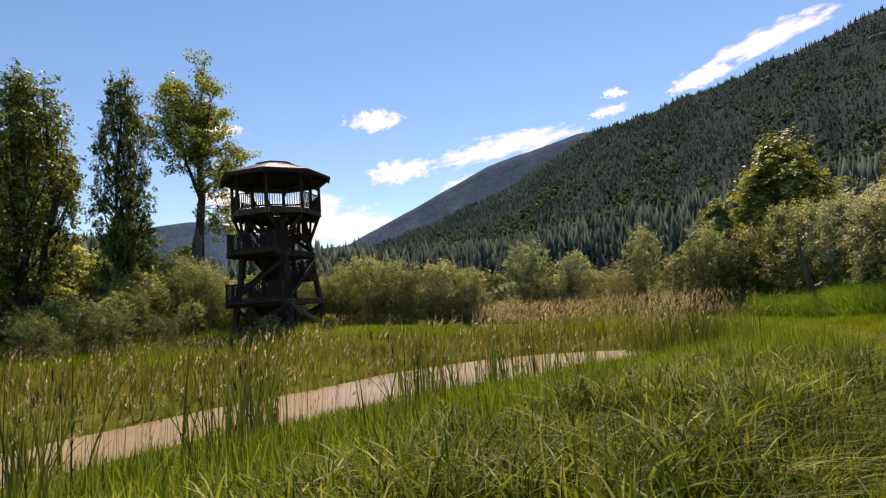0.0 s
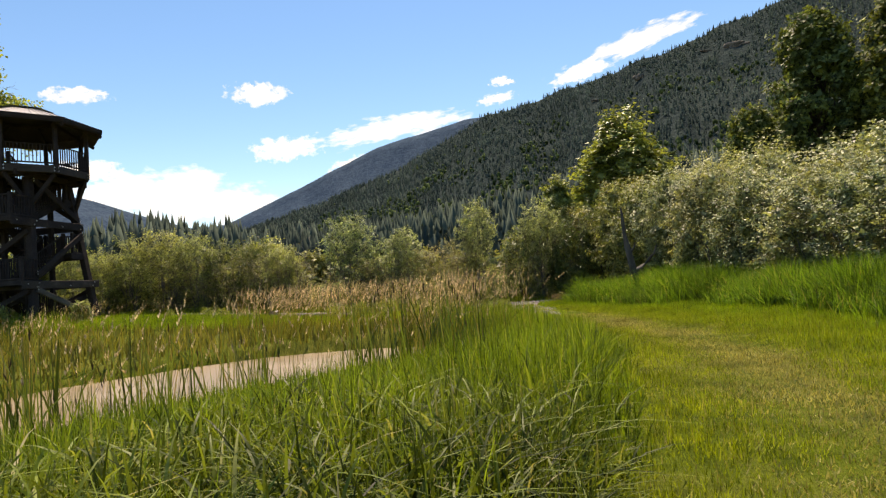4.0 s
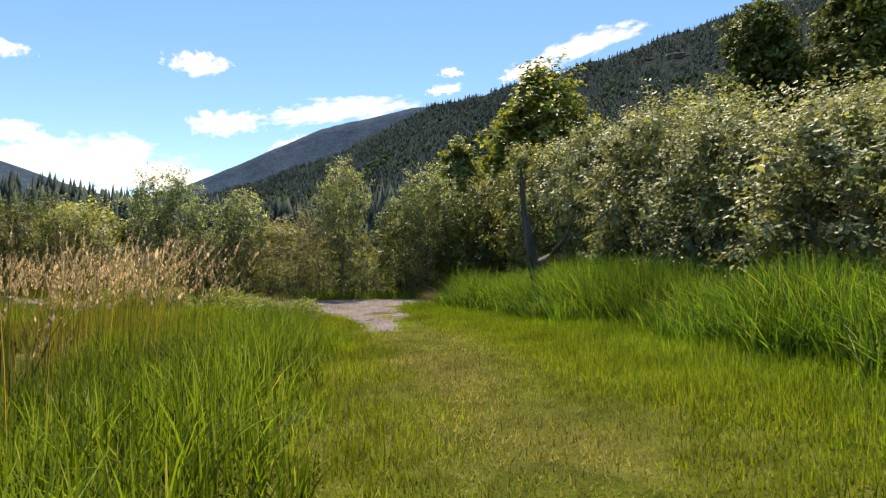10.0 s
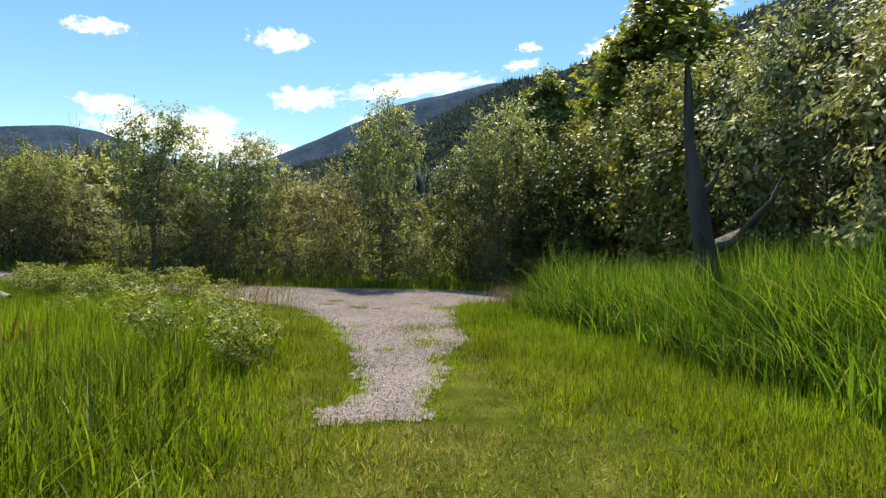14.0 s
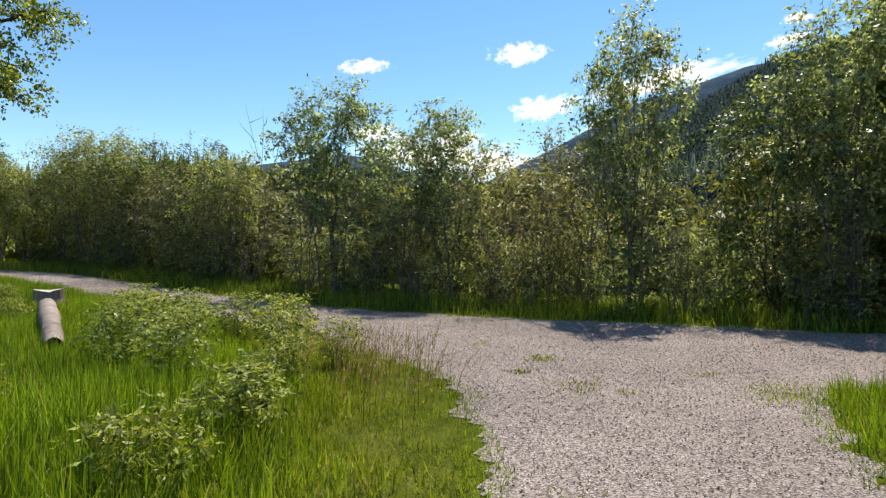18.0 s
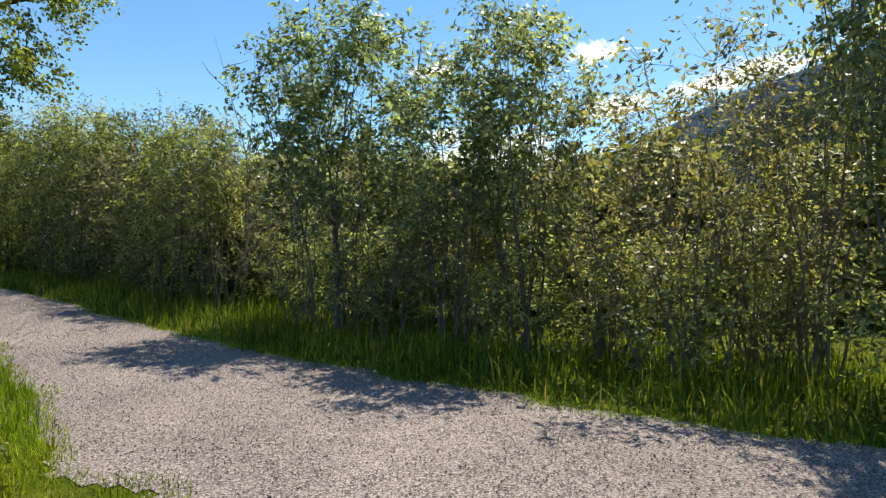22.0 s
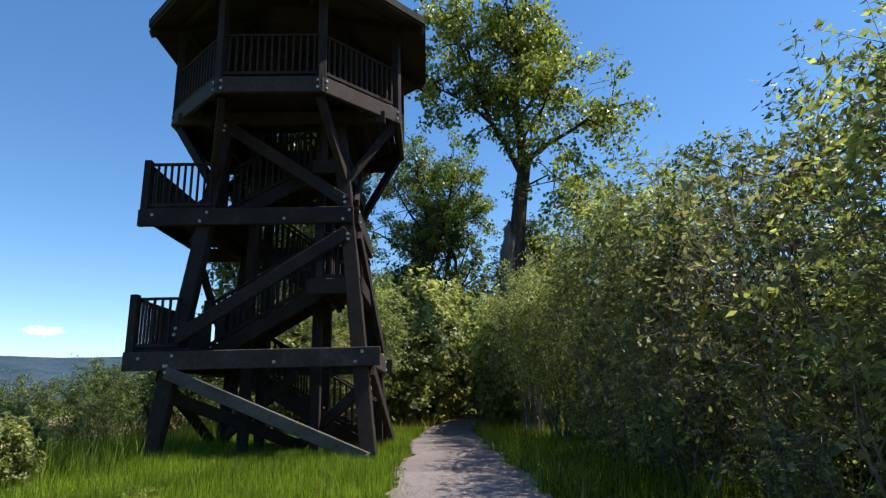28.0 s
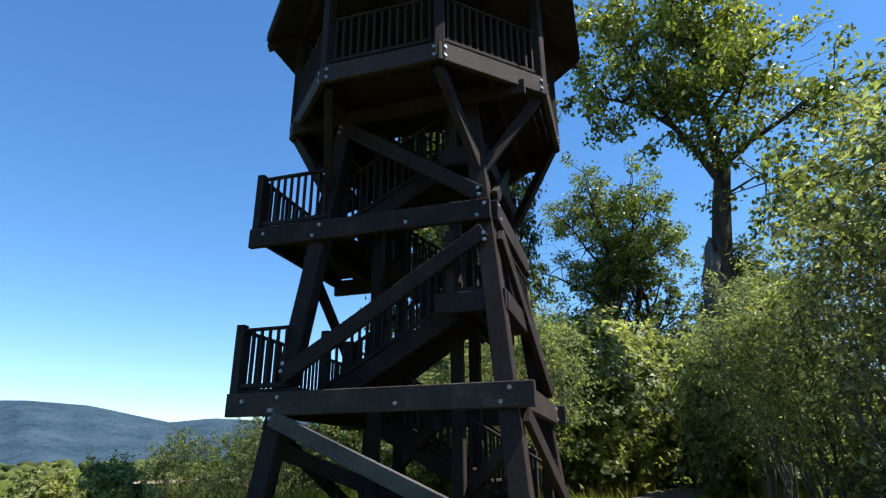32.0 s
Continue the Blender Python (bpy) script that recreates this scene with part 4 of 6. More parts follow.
def crown_shrub(name, seed, leaf_material, bark, tall, spread, stems, lobes, lobe, twigs, per, leaf, long=2.0, low=0.2, widest=0.45, thick=0.03, lean=1.0, simple=False, ragged=0.25, twig_wood=True, around=0.4, core=0.0, taper=1.0):
    """A woody plant about the origin: stems that fan out to leafy lobes, twigs in each lobe and leaves along the twigs."""
    rng = np.random.default_rng(seed)
    u = (np.arange(lobes) + rng.uniform(0, 1, lobes)) / lobes
    z = low + (1 - low) * u ** 0.85
    half = np.where(z < widest, 0.62 + 0.38 * (z - low) / max(widest - low, 0.01), np.sqrt(np.clip(1 - ((z - widest) / (1.02 - widest)) ** 2, 0.03, 1)) ** taper)
    a = np.arange(lobes) * 2.399 + rng.uniform(-0.5, 0.5, lobes)
    r = half * np.sqrt(rng.uniform(0.25, 1.0, lobes)) * max(spread - lobe * 0.6, 0.2)
    mid = np.stack([np.cos(a) * r, np.sin(a) * r, z * tall - lobe * 0.55 * z], 1)
    size = lobe * rng.uniform(1 - ragged, 1 + ragged, lobes)
    paths, radii = [], []
    sector = np.argsort(a % (2 * math.pi))
    groups = np.array_split(sector, stems)
    for g in groups:
        if len(g) == 0:
            continue
        top = g[np.argmax(mid[g, 2])]
        end = Vector(mid[top])
        foot = Vector((end.x * 0.16, end.y * 0.16, 0)) * lean + Vector((rng.normal(0, 0.07) * spread, rng.normal(0, 0.07) * spread, -0.15))
        n = 7
        sway = Vector((rng.normal(0, 0.07), rng.normal(0, 0.07), 0)) * tall * 0.55
        stem = []
        for i in range(n + 1):
            t = i / n
            flat = foot.lerp(end, t ** 1.12)
            p = Vector((flat.x, flat.y, foot.z + (end.z - foot.z) * t)) + sway * math.sin(math.pi * t) + Vector(rng.normal(0, 0.01 * tall, 3)) * (0 < i < n)
            stem.append(p)
        th = thick * rng.uniform(0.75, 1.25)
        paths.append(stem), radii.append([th * (1 - 0.8 * i / n) for i in range(n + 1)])
        for q in g:
            if q == top:
                continue
            c = Vector(mid[q])
            k = int(np.clip(round(c.z / end.z * n * rng.uniform(0.55, 0.85)), 1, n - 1))
            b = stem[k]
            m = b.lerp(c, 0.5) + Vector((0, 0, -0.08 * (c - b).length)) + Vector(rng.normal(0, 0.03, 3))
            w = th * (1 - 0.8 * k / n) * 0.6
            paths.append([b, b.lerp(m, 0.55), m, m.lerp(c, 0.55), c]), radii.append([w, w * 0.85, w * 0.7, w * 0.5, w * 0.3])
    v, f = tube(paths, radii, 4)
    v, f = [tuple(p) for p in v], list(f)
    n = lobes * twigs
    way = rng.normal(0, 1, (n, 3)) + np.array([0, 0, 0.22])
    way /= np.linalg.norm(way, axis=1)[:, None]
    own = np.repeat(np.arange(lobes), twigs)
    reach = size[own] * rng.uniform(0.7, 1.22, n)
    start = mid[own] + way * (reach * 0.12)[:, None]
    span = way * reach[:, None] + rng.normal(0, 0.16, (n, 3)) * reach[:, None]
    if twig_wood:
        d = span / (np.linalg.norm(span, axis=1)[:, None] + 1e-9)
        s1 = np.cross(d, rng.normal(0, 1, (n, 3)))
        s1 /= np.linalg.norm(s1, axis=1)[:, None] + 1e-9
        s2 = np.cross(d, s1)
        w = thick * 0.13 + 0.0015
        ring = [s1, -0.5 * s1 + 0.87 * s2, -0.5 * s1 - 0.87 * s2]
        tv = np.stack([start + q * w for q in ring] + [start + span * 0.9 + q * w * 0.35 for q in ring], 1)
        base = len(v)
        tf = np.array([(0, 1, 4, 3), (1, 2, 5, 4), (2, 0, 3, 5)])
        v += [tuple(p) for p in tv.reshape(-1, 3)]
        f += [tuple(q) for q in (tf[None] + (base + np.arange(n) * 6)[:, None, None]).reshape(-1, 4).tolist()]
    wood = mesh_from(name + "_stems", v, f, [bark], True)
    # most leaves gather in a spray at the end of each twig, the rest sit along it
    at = np.repeat(np.arange(n), per)
    spray = rng.uniform(0, 1, len(at)) < 0.74
    t = np.where(spray, rng.normal(0.9, 0.08, len(at)), rng.uniform(0.25, 1.0, len(at)))
    loose = np.where(spray, 0.155, 0.06) * size[own[at]]
    places = start[at] + span[at] * t[:, None] + rng.normal(0, 1, (len(at), 3)) * loose[:, None] * np.array([1, 1, 0.7])
    face = way[at] * around + rng.normal(0, 0.4, (len(at), 3)) + np.array([0, 0, 0.55])
    axis, swell = way[at], np.ones(len(at))
    if core:
        # larger inner leaves close the heart of each lobe
        k = int(lobes * twigs * per * 0.3)
        q = rng.integers(0, lobes, k)
        o = rng.normal(0, 1, (k, 3))
        o /= np.linalg.norm(o, axis=1)[:, None]
        places = np.concatenate([places, mid[q] + o * (size[q] * core * rng.uniform(0, 1, k) ** 0.4)[:, None]])
        face, axis, swell = np.concatenate([face, o + np.array([0, 0, 0.3])]), np.concatenate([axis, o]), np.concatenate([swell, np.full(k, 1.9)])
    d = np.cross(face, rng.normal(0, 1, face.shape))
    d /= np.linalg.norm(d, axis=1)[:, None] + 1e-9
    d = d + axis * 0.35 + np.array([0, 0, -0.25])
    d /= np.linalg.norm(d, axis=1)[:, None] + 1e-9
    side = np.cross(face, d)
    side /= np.linalg.norm(side, axis=1)[:, None] + 1e-9
    up = np.cross(side, d)
    ln = (leaf * rng.uniform(0.6, 1.35, len(d)) * swell)[:, None]
    w = ln / long
    if simple:
        lv = np.stack([places, places + d * ln * 0.85 + side * w * 0.62, places + d * ln * 0.7 - side * w * 0.62], 1)
    else:
        lv = np.stack([places, places + d * ln * 0.45 + side * w * 0.5 + up * w * 0.22, places + d * ln, places + d * ln * 0.45 - side * w * 0.5 + up * w * 0.22], 1)
    k = lv.shape[1]
    lf = np.arange(len(d))[:, None] * k + np.arange(k)[None]
    lv = lv.reshape(-1, 3)
    crown = mesh_from(name + "_leaves", lv, lf, [leaf_material])
    return wood, crown


KINDS = {
    "willow_near": crown_shrub("willow", 41, willow_leaf, bark_grey, tall=4.3, spread=1.75, stems=13, lobes=32, lobe=0.58, twigs=16, per=21, leaf=0.1, long=2.4, low=0.33, widest=0.68, thick=0.029, around=0.6, ragged=0.35),
    "willow_tall": crown_shrub("willow", 46, willow_leaf, bark_grey, tall=4.6, spread=1.55, stems=12, lobes=30, lobe=0.56, twigs=16, per=21, leaf=0.1, long=2.4, low=0.36, widest=0.7, thick=0.029, around=0.6, ragged=0.35),
    "alder_near": crown_shrub("alder", 42, alder_leaf, bark_grey, tall=6.0, spread=1.95, stems=9, lobes=38, lobe=0.58, twigs=15, per=19, leaf=0.112, long=1.8, low=0.4, widest=0.74, thick=0.036, around=0.5, ragged=0.4),
    "alder_thin": crown_shrub("alder", 43, alder_leaf, bark_grey, tall=5.8, spread=1.6, stems=7, lobes=28, lobe=0.5, twigs=14, per=18, leaf=0.112, long=1.8, low=0.4, widest=0.74, thick=0.032, around=0.5, ragged=0.4),
    "dogwood_near": crown_shrub("dogwood", 44, yellow_leaf, bark_twig, tall=3.6, spread=1.6, stems=17, lobes=22, lobe=0.46, twigs=14, per=10, leaf=0.08, long=2.2, low=0.2, widest=0.66, thick=0.017, around=0.4, ragged=0.4),
    "dogwood_bare": crown_shrub("dogwood", 56, yellow_leaf, bark_twig, tall=2.7, spread=1.3, stems=9, lobes=24, lobe=0.5, twigs=14, per=5, leaf=0.07, long=2.2, low=0.25, widest=0.7, thick=0.017, around=0.4, ragged=0.4),
    "under": crown_shrub("undergrowth", 47, willow_leaf, bark_grey, tall=1.25, spread=0.75, stems=7, lobes=14, lobe=0.28, twigs=8, per=12, leaf=0.065, long=2.1, low=0.1, widest=0.5, thick=0.01),
    "willow_a": crown_shrub("willow", 31, willow_leaf, bark_grey, tall=4.2, spread=2.0, stems=7, lobes=34, lobe=0.66, twigs=13, per=17, leaf=0.17, long=1.6, core=0.6, low=0.1, widest=0.5, simple=True, around=0.9, ragged=0.35, twig_wood=False),
    "willow_b": crown_shrub("willow", 32, willow_leaf, bark_grey, tall=4.2, spread=1.8, stems=7, lobes=30, lobe=0.64, twigs=13, per=17, leaf=0.17, long=1.6, core=0.6, low=0.1, widest=0.55, simple=True, around=0.9, ragged=0.35, twig_wood=False),
    "willow_far": crown_shrub("willow", 45, bush_leaf, bark_grey, tall=3.6, spread=2.2, stems=5, lobes=30, lobe=0.72, twigs=13, per=13, leaf=0.22, long=1.5, core=0.62, low=0.12, widest=0.45, simple=True, twig_wood=False, around=1.0, ragged=0.35),
    # willow with the darkened leaf and bark, for shaded spots
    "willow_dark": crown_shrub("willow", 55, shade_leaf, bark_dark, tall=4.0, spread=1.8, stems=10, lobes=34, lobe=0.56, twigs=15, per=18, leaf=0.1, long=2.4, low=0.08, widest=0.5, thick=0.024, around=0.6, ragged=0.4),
    "silver_a": crown_shrub("silver_willow", 33, silver_leaf, bark_grey, tall=4.2, spread=2.3, stems=9, lobes=34, lobe=0.72, twigs=17, per=24, leaf=0.12, long=1.8, low=0.1, widest=0.42, simple=True, thick=0.035, ragged=0.4, around=0.9, twig_wood=False, core=0.5),
    "silver_b": crown_shrub("silver_willow", 34, silver_leaf, bark_grey, tall=4.4, spread=2.2, stems=8, lobes=32, lobe=0.74, twigs=17, per=24, leaf=0.12, long=1.8, low=0.1, widest=0.45, simple=True, thick=0.035, ragged=0.4, around=0.9, twig_wood=False, core=0.5),
    "silver_near": crown_shrub("silver_willow", 53, silver_leaf, bark_grey, tall=4.3, spread=2.2, stems=12, lobes=38, lobe=0.66, twigs=17, per=23, leaf=0.095, long=2.0, low=0.1, widest=0.45, thick=0.035, ragged=0.4, around=0.8, core=0.42),
    "willow_mid": crown_shrub("willow", 54, bush_leaf, bark_grey, tall=5.0, spread=2.0, stems=9, lobes=36, lobe=0.64, twigs=15, per=19, leaf=0.125, long=1.8, low=0.12, widest=0.55, thick=0.03, ragged=0.4, around=0.8, twig_wood=False, core=0.45),
    "tree_a": crown_shrub("young_cottonwood", 38, cottonwood_leaf, bark_grey, tall=11.4, spread=2.9, stems=3, lobes=70, lobe=0.85, twigs=15, per=18, leaf=0.2, long=1.4, core=0.5, low=0.06, widest=0.2, taper=1.7, simple=True, thick=0.11, lean=0.3, ragged=0.4, twig_wood=False, around=0.8),
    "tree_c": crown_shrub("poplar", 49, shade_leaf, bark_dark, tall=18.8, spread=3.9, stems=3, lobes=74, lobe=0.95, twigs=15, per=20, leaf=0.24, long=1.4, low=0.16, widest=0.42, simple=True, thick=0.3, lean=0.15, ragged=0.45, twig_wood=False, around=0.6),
    "tree_b": crown_shrub("tall_cottonwood", 39, dark_leaf, bark_dark, tall=33.0, spread=6.6, stems=3, lobes=120, lobe=1.8, twigs=15, per=15, leaf=0.5, long=1.4, core=0.5, low=0.06, widest=0.42, simple=True, thick=0.4, lean=0.2, ragged=0.45, twig_wood=False, around=0.8),
    "herb_a": crown_shrub("herb", 48, herb_leaf, herb_leaf, tall=0.75, spread=0.4, stems=11, lobes=30, lobe=0.13, twigs=6, per=8, leaf=0.062, long=3.0, low=0.12, widest=0.6, thick=0.006, twig_wood=False),
    "herb_b": crown_shrub("herb", 40, herb_leaf, herb_leaf, tall=0.65, spread=0.4, stems=12, lobes=30, lobe=0.13, twigs=6, per=8, leaf=0.062, long=3.0, low=0.12, widest=0.6, thick=0.006, twig_wood=False),
}
LABELS = {
    "willow": ("multi-stemmed green willow shrub beside the path", "shrub"),
    "silver": ("bushy grey-green silver willow thicket shrub", "shrub"),
    "alder": ("tall thin alder with bare grey stems and open crown", "tree"),
    "dogwood": ("yellowing dogwood shrub with thin dark stems", "shrub"),
    "herb": ("leafy green herb clump with pale shining leaves", "plant"),
    "under": ("low leafy undergrowth shrub at the foot of the thicket", "shrub"),
    "tree": ("young yellow-green cottonwood with a full rounded crown", "tree"),
}


def plant(kind, x, y, tall=1.0, turn=0.0, wide=None, label="", group="thicket along the path"):
    wood, crown = KINDS[kind]
    name = {"willow": "willow_shrub", "silver": "silver_willow", "alder": "alder_tree", "dogwood": "dogwood_shrub", "tree": "cottonwood_tree", "herb": "herb_clump", "under": "undergrowth_shrub"}[kind.split("_")[0]]
    text, category = LABELS[kind.split("_")[0]]
    root = tagged(new(name), label or text, category, group)
    for part_name, me in (("trunk", wood), ("crown", crown)):
        many = part_name == "trunk" and not kind.startswith("tree")
        ob = new(part_name, me)
        ob.parent = root
        if many:
            tagged(ob, kind="stuff")
    w = wide or tall
    root.matrix_world = Matrix.Translation((x, y, ground_z(x, y))) @ pose(0, 0, 0, 0, 0, turn) @ Matrix.Diagonal((w, w, tall, 1))
    return root


dice = random.Random(5)
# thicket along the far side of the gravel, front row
# willow_dark stands where the thicket is in shade; its leaf colour carries that
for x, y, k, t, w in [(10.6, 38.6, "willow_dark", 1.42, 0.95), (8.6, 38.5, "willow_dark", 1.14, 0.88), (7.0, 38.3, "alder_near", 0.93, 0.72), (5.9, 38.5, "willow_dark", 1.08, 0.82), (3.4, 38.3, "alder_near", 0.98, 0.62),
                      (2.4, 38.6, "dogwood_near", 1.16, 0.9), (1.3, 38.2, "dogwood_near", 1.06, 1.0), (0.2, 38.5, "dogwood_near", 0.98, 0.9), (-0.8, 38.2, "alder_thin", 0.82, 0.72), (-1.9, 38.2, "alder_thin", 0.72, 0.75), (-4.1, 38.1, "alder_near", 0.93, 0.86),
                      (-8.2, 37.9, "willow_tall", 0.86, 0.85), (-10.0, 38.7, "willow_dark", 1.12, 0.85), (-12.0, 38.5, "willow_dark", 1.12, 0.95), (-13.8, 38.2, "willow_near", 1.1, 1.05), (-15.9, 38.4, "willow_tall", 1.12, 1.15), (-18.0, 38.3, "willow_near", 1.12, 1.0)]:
    plant(k, x, y, t * 0.96, dice.uniform(0, 360), w)
HEDGE_LINE = [(-46, 42.2), (-43, 41.3), (-33, 38.4), (-27, 37.35), (-22, 37.3), (-19.2, 37.5)]
x = -19.4
while x > -46:
    y = float(np.interp(x, [p[0] for p in HEDGE_LINE], [p[1] for p in HEDGE_LINE]))
    kinds = ("willow_near", "willow_tall", "willow_near") if x > -24 else ("willow_a", "willow_b")
    plant(dice.choice(kinds), x, y + dice.uniform(-0.1, 0.45), dice.uniform(0.84, 1.14), dice.uniform(0, 360), dice.uniform(0.72, 0.92))
    x -= dice.uniform(1.2, 1.9)
# low growth in front of and between the stems
for x in np.arange(9.2, -20, -1.0):
    if -7.0 < x < -5.4:
        continue
    plant("under", x + dice.uniform(-0.4, 0.4), 37.9 + dice.uniform(-0.2, 0.7), dice.uniform(0.8, 1.35), dice.uniform(0, 360), dice.uniform(0.9, 1.3))
# half-dead twiggy shrubs among the stems
for x, y, t in ((6.4, 37.9, 0.9), (4.4, 38.1, 1.0), (1.9, 38.6, 1.1), (-1.4, 38.0, 0.9), (-2.9, 37.9, 1.1), (-4.9, 37.9, 0.9), (-7.4, 38.0, 1.2), (-9.1, 37.7, 1.3), (-10.8, 37.9, 1.2), (-12.9, 37.9, 1.3), (-14.8, 37.8, 1.2)):
    plant("dogwood_bare", x, y, t, dice.uniform(0, 360), t * 0.9, "half-dead grey-brown twiggy shrub with few leaves")
# rows behind it
for x in list(np.arange(9.5, -12, -2.6)) + list(np.arange(-13, -46, -1.9)):
    gap = -7.6 < x < -5.0
    if -3.2 < x < 5.2:
        continue
    plant(dice.choice(("willow_mid", "willow_mid", "willow_b") if x > -12 else ("willow_a", "willow_far", "willow_b")), x + dice.uniform(-0.4, 0.4), 40.2 + (0.0 if x > -18 else (-18 - x) * 0.19) + dice.uniform(-0.4, 0.6), (0.4 if gap else dice.uniform(0.5, 0.68)), dice.uniform(0, 360), dice.uniform(0.8, 1.0))
for x in np.arange(9.0, -8, -2.4):
    plant("under", x + dice.uniform(-0.5, 0.5), 39.2 + dice.uniform(-0.2, 0.4), dice.uniform(1.3, 1.7), dice.uniform(0, 360), dice.uniform(1.5, 1.9))
for x in np.arange(12, -50, -3.0):
    plant("willow_far", x + dice.uniform(-1, 1), 44.5 + dice.uniform(-1.2, 1.5), (0.75 if -9 < x < -4 else dice.uniform(0.8, 1.15)), dice.uniform(0, 360), dice.uniform(0.9, 1.3))
# silver willows beyond the tall grass
for x, y, t, w, k in [(15.8, 9.5, 0.8, 1.0, "silver_a"), (15.6, 12.6, 0.78, 1.0, "silver_b"), (15.4, 15.4, 0.78, 1.0, "silver_a"), (15.4, 18.2, 0.76, 0.95, "silver_near"), (15.0, 20.8, 0.78, 0.95, "silver_near"), (14.4, 23.3, 0.84, 0.95, "silver_near"),
                      (13.9, 25.7, 0.94, 0.95, "silver_near"), (13.2, 28.2, 1.15, 1.0, "silver_near"), (12.6, 30.9, 1.18, 0.95, "silver_near"), (11.8, 33.6, 1.02, 0.9, "willow_mid"), (11.2, 36.2, 1.12, 0.85, "willow_mid"), (13.0, 38.8, 1.2, 1.1, "willow_mid"), (9.4, 40.2, 1.0, 0.9, "willow_mid"),
                      (18.8, 14.0, 0.95, 1.1, "silver_b"), (18.4, 18.5, 0.9, 1.1, "silver_a"), (17.8, 22.5, 0.95, 1.05, "silver_b"), (16.8, 26.0, 1.08, 1.05, "silver_a"), (15.6, 29.4, 1.22, 1.1, "silver_b"), (14.6, 32.8, 1.3, 1.1, "silver_a"), (14.4, 36.0, 1.35, 1.15, "silver_b"),
                      (22.0, 20.0, 1.0, 1.2, "silver_a"), (21.5, 26.0, 1.2, 1.3, "silver_b"), (21.0, 31.5, 1.45, 1.4, "silver_a"), (18.6, 37.0, 1.55, 1.4, "silver_b"), (25.5, 36.5, 1.7, 1.7, "silver_a"), (27, 28.0, 1.4, 1.6, "silver_b"),
                      (17.2, 5.5, 0.85, 1.0, "silver_b"), (17.8, 1.0, 0.85, 1.0, "silver_a"), (18.4, -4.0, 0.85, 1.0, "silver_b")]:
    plant(k, x, y, t, dice.uniform(0, 360), w, group="silver willows behind the tall grass")
plant("tree_a", 12.9, 43.9, 0.97, 40, 1.42, group="trees")
plant("tree_a", 8.4, 41.5, 0.62, 150, 0.7, group="trees")
for x, y, t, w in ((48.2, 88.8, 1.04, 1.0), (54.4, 79.4, 0.98, 1.0), (36.8, 83.0, 0.62, 0.62), (66.0, 78.0, 1.0, 1.1)):
    plant("tree_b", x, y, t, dice.uniform(0, 360), w, "tall dark green cottonwood rising behind the willows", "large trees")

# scrub across the pond and round the marsh
for x, y, t, k in [(-13, 47, 1.1, "willow_a"), (-24, 29.5, 0.55, "willow_a"), (-26.5, 26.0, 0.75, "willow_a"), (-29.5, 24.0, 0.8, "willow_b"), (-32, 27.5, 0.8, "willow_b"), (-35, 23.0, 0.85, "willow_a"),
                   (-23.2, 31.6, 0.75, "willow_near"), (-24.8, 32.0, 1.1, "willow_near"), (-27.0, 32.2, 1.3, "willow_near"), (-29.5, 32.9, 1.35, "willow_a"), (-32.2, 33.2, 1.5, "willow_b"), (-35.5, 34.2, 1.5, "willow_a"), (-38.5, 35.0, 1.5, "willow_b"),
                   (-24.8, 24.3, 0.72, "willow_dark"), (-25.8, 26.4, 0.85, "willow_dark"), (-26.3, 28.6, 0.9, "willow_dark"), (-23.6, 28.2, 0.42, "willow_dark"), (-28.5, 29.5, 1.1, "willow_a"), (-31, 30.5, 1.2, "willow_b"), (-29, 25.6, 0.8, "willow_b"),
                   (-40.0, 31.0, 1.1, "willow_b"), (-36.5, 30.5, 1.0, "willow_a"), (-43, 29, 1.2, "willow_a"), (-46, 33, 1.3, "willow_b"), (-16.5, 26.8, 0.32, "willow_a"), (-13.8, 28.6, 0.26, "willow_b"),
                   (-41, 34.5, 1.9, "willow_a"), (-45, 30.5, 2.0, "willow_b"), (-49, 27.5, 1.9, "willow_a"), (-38.0, 38.5, 1.6, "willow_b"), (-53, 25.0, 2.0, "willow_b"), (-57, 28, 2.4, "willow_a"), (-33.5, 20.0, 0.55, "willow_a"),
                   (-38, 17.0, 0.6, "willow_a"), (-30, 18.5, 0.4, "willow_a"), (-42, 22.0, 0.7, "willow_a"), (-47, 19.0, 0.7, "willow_a"), (-27, 21.5, 0.7, "willow_dark"), (-23.4, 22.6, 0.68, "willow_dark"), (-25.8, 23.4, 0.82, "willow_dark"), (-25.2, 20.4, 0.62, "willow_dark"), (-28.8, 22.2, 0.8, "willow_dark"), (-22.4, 25.4, 0.5, "willow_dark"), (-22.8, 19.6, 0.4, "willow_dark")]:
    plant(k, x, y, t, dice.uniform(0, 360), group="scrub round the marsh")


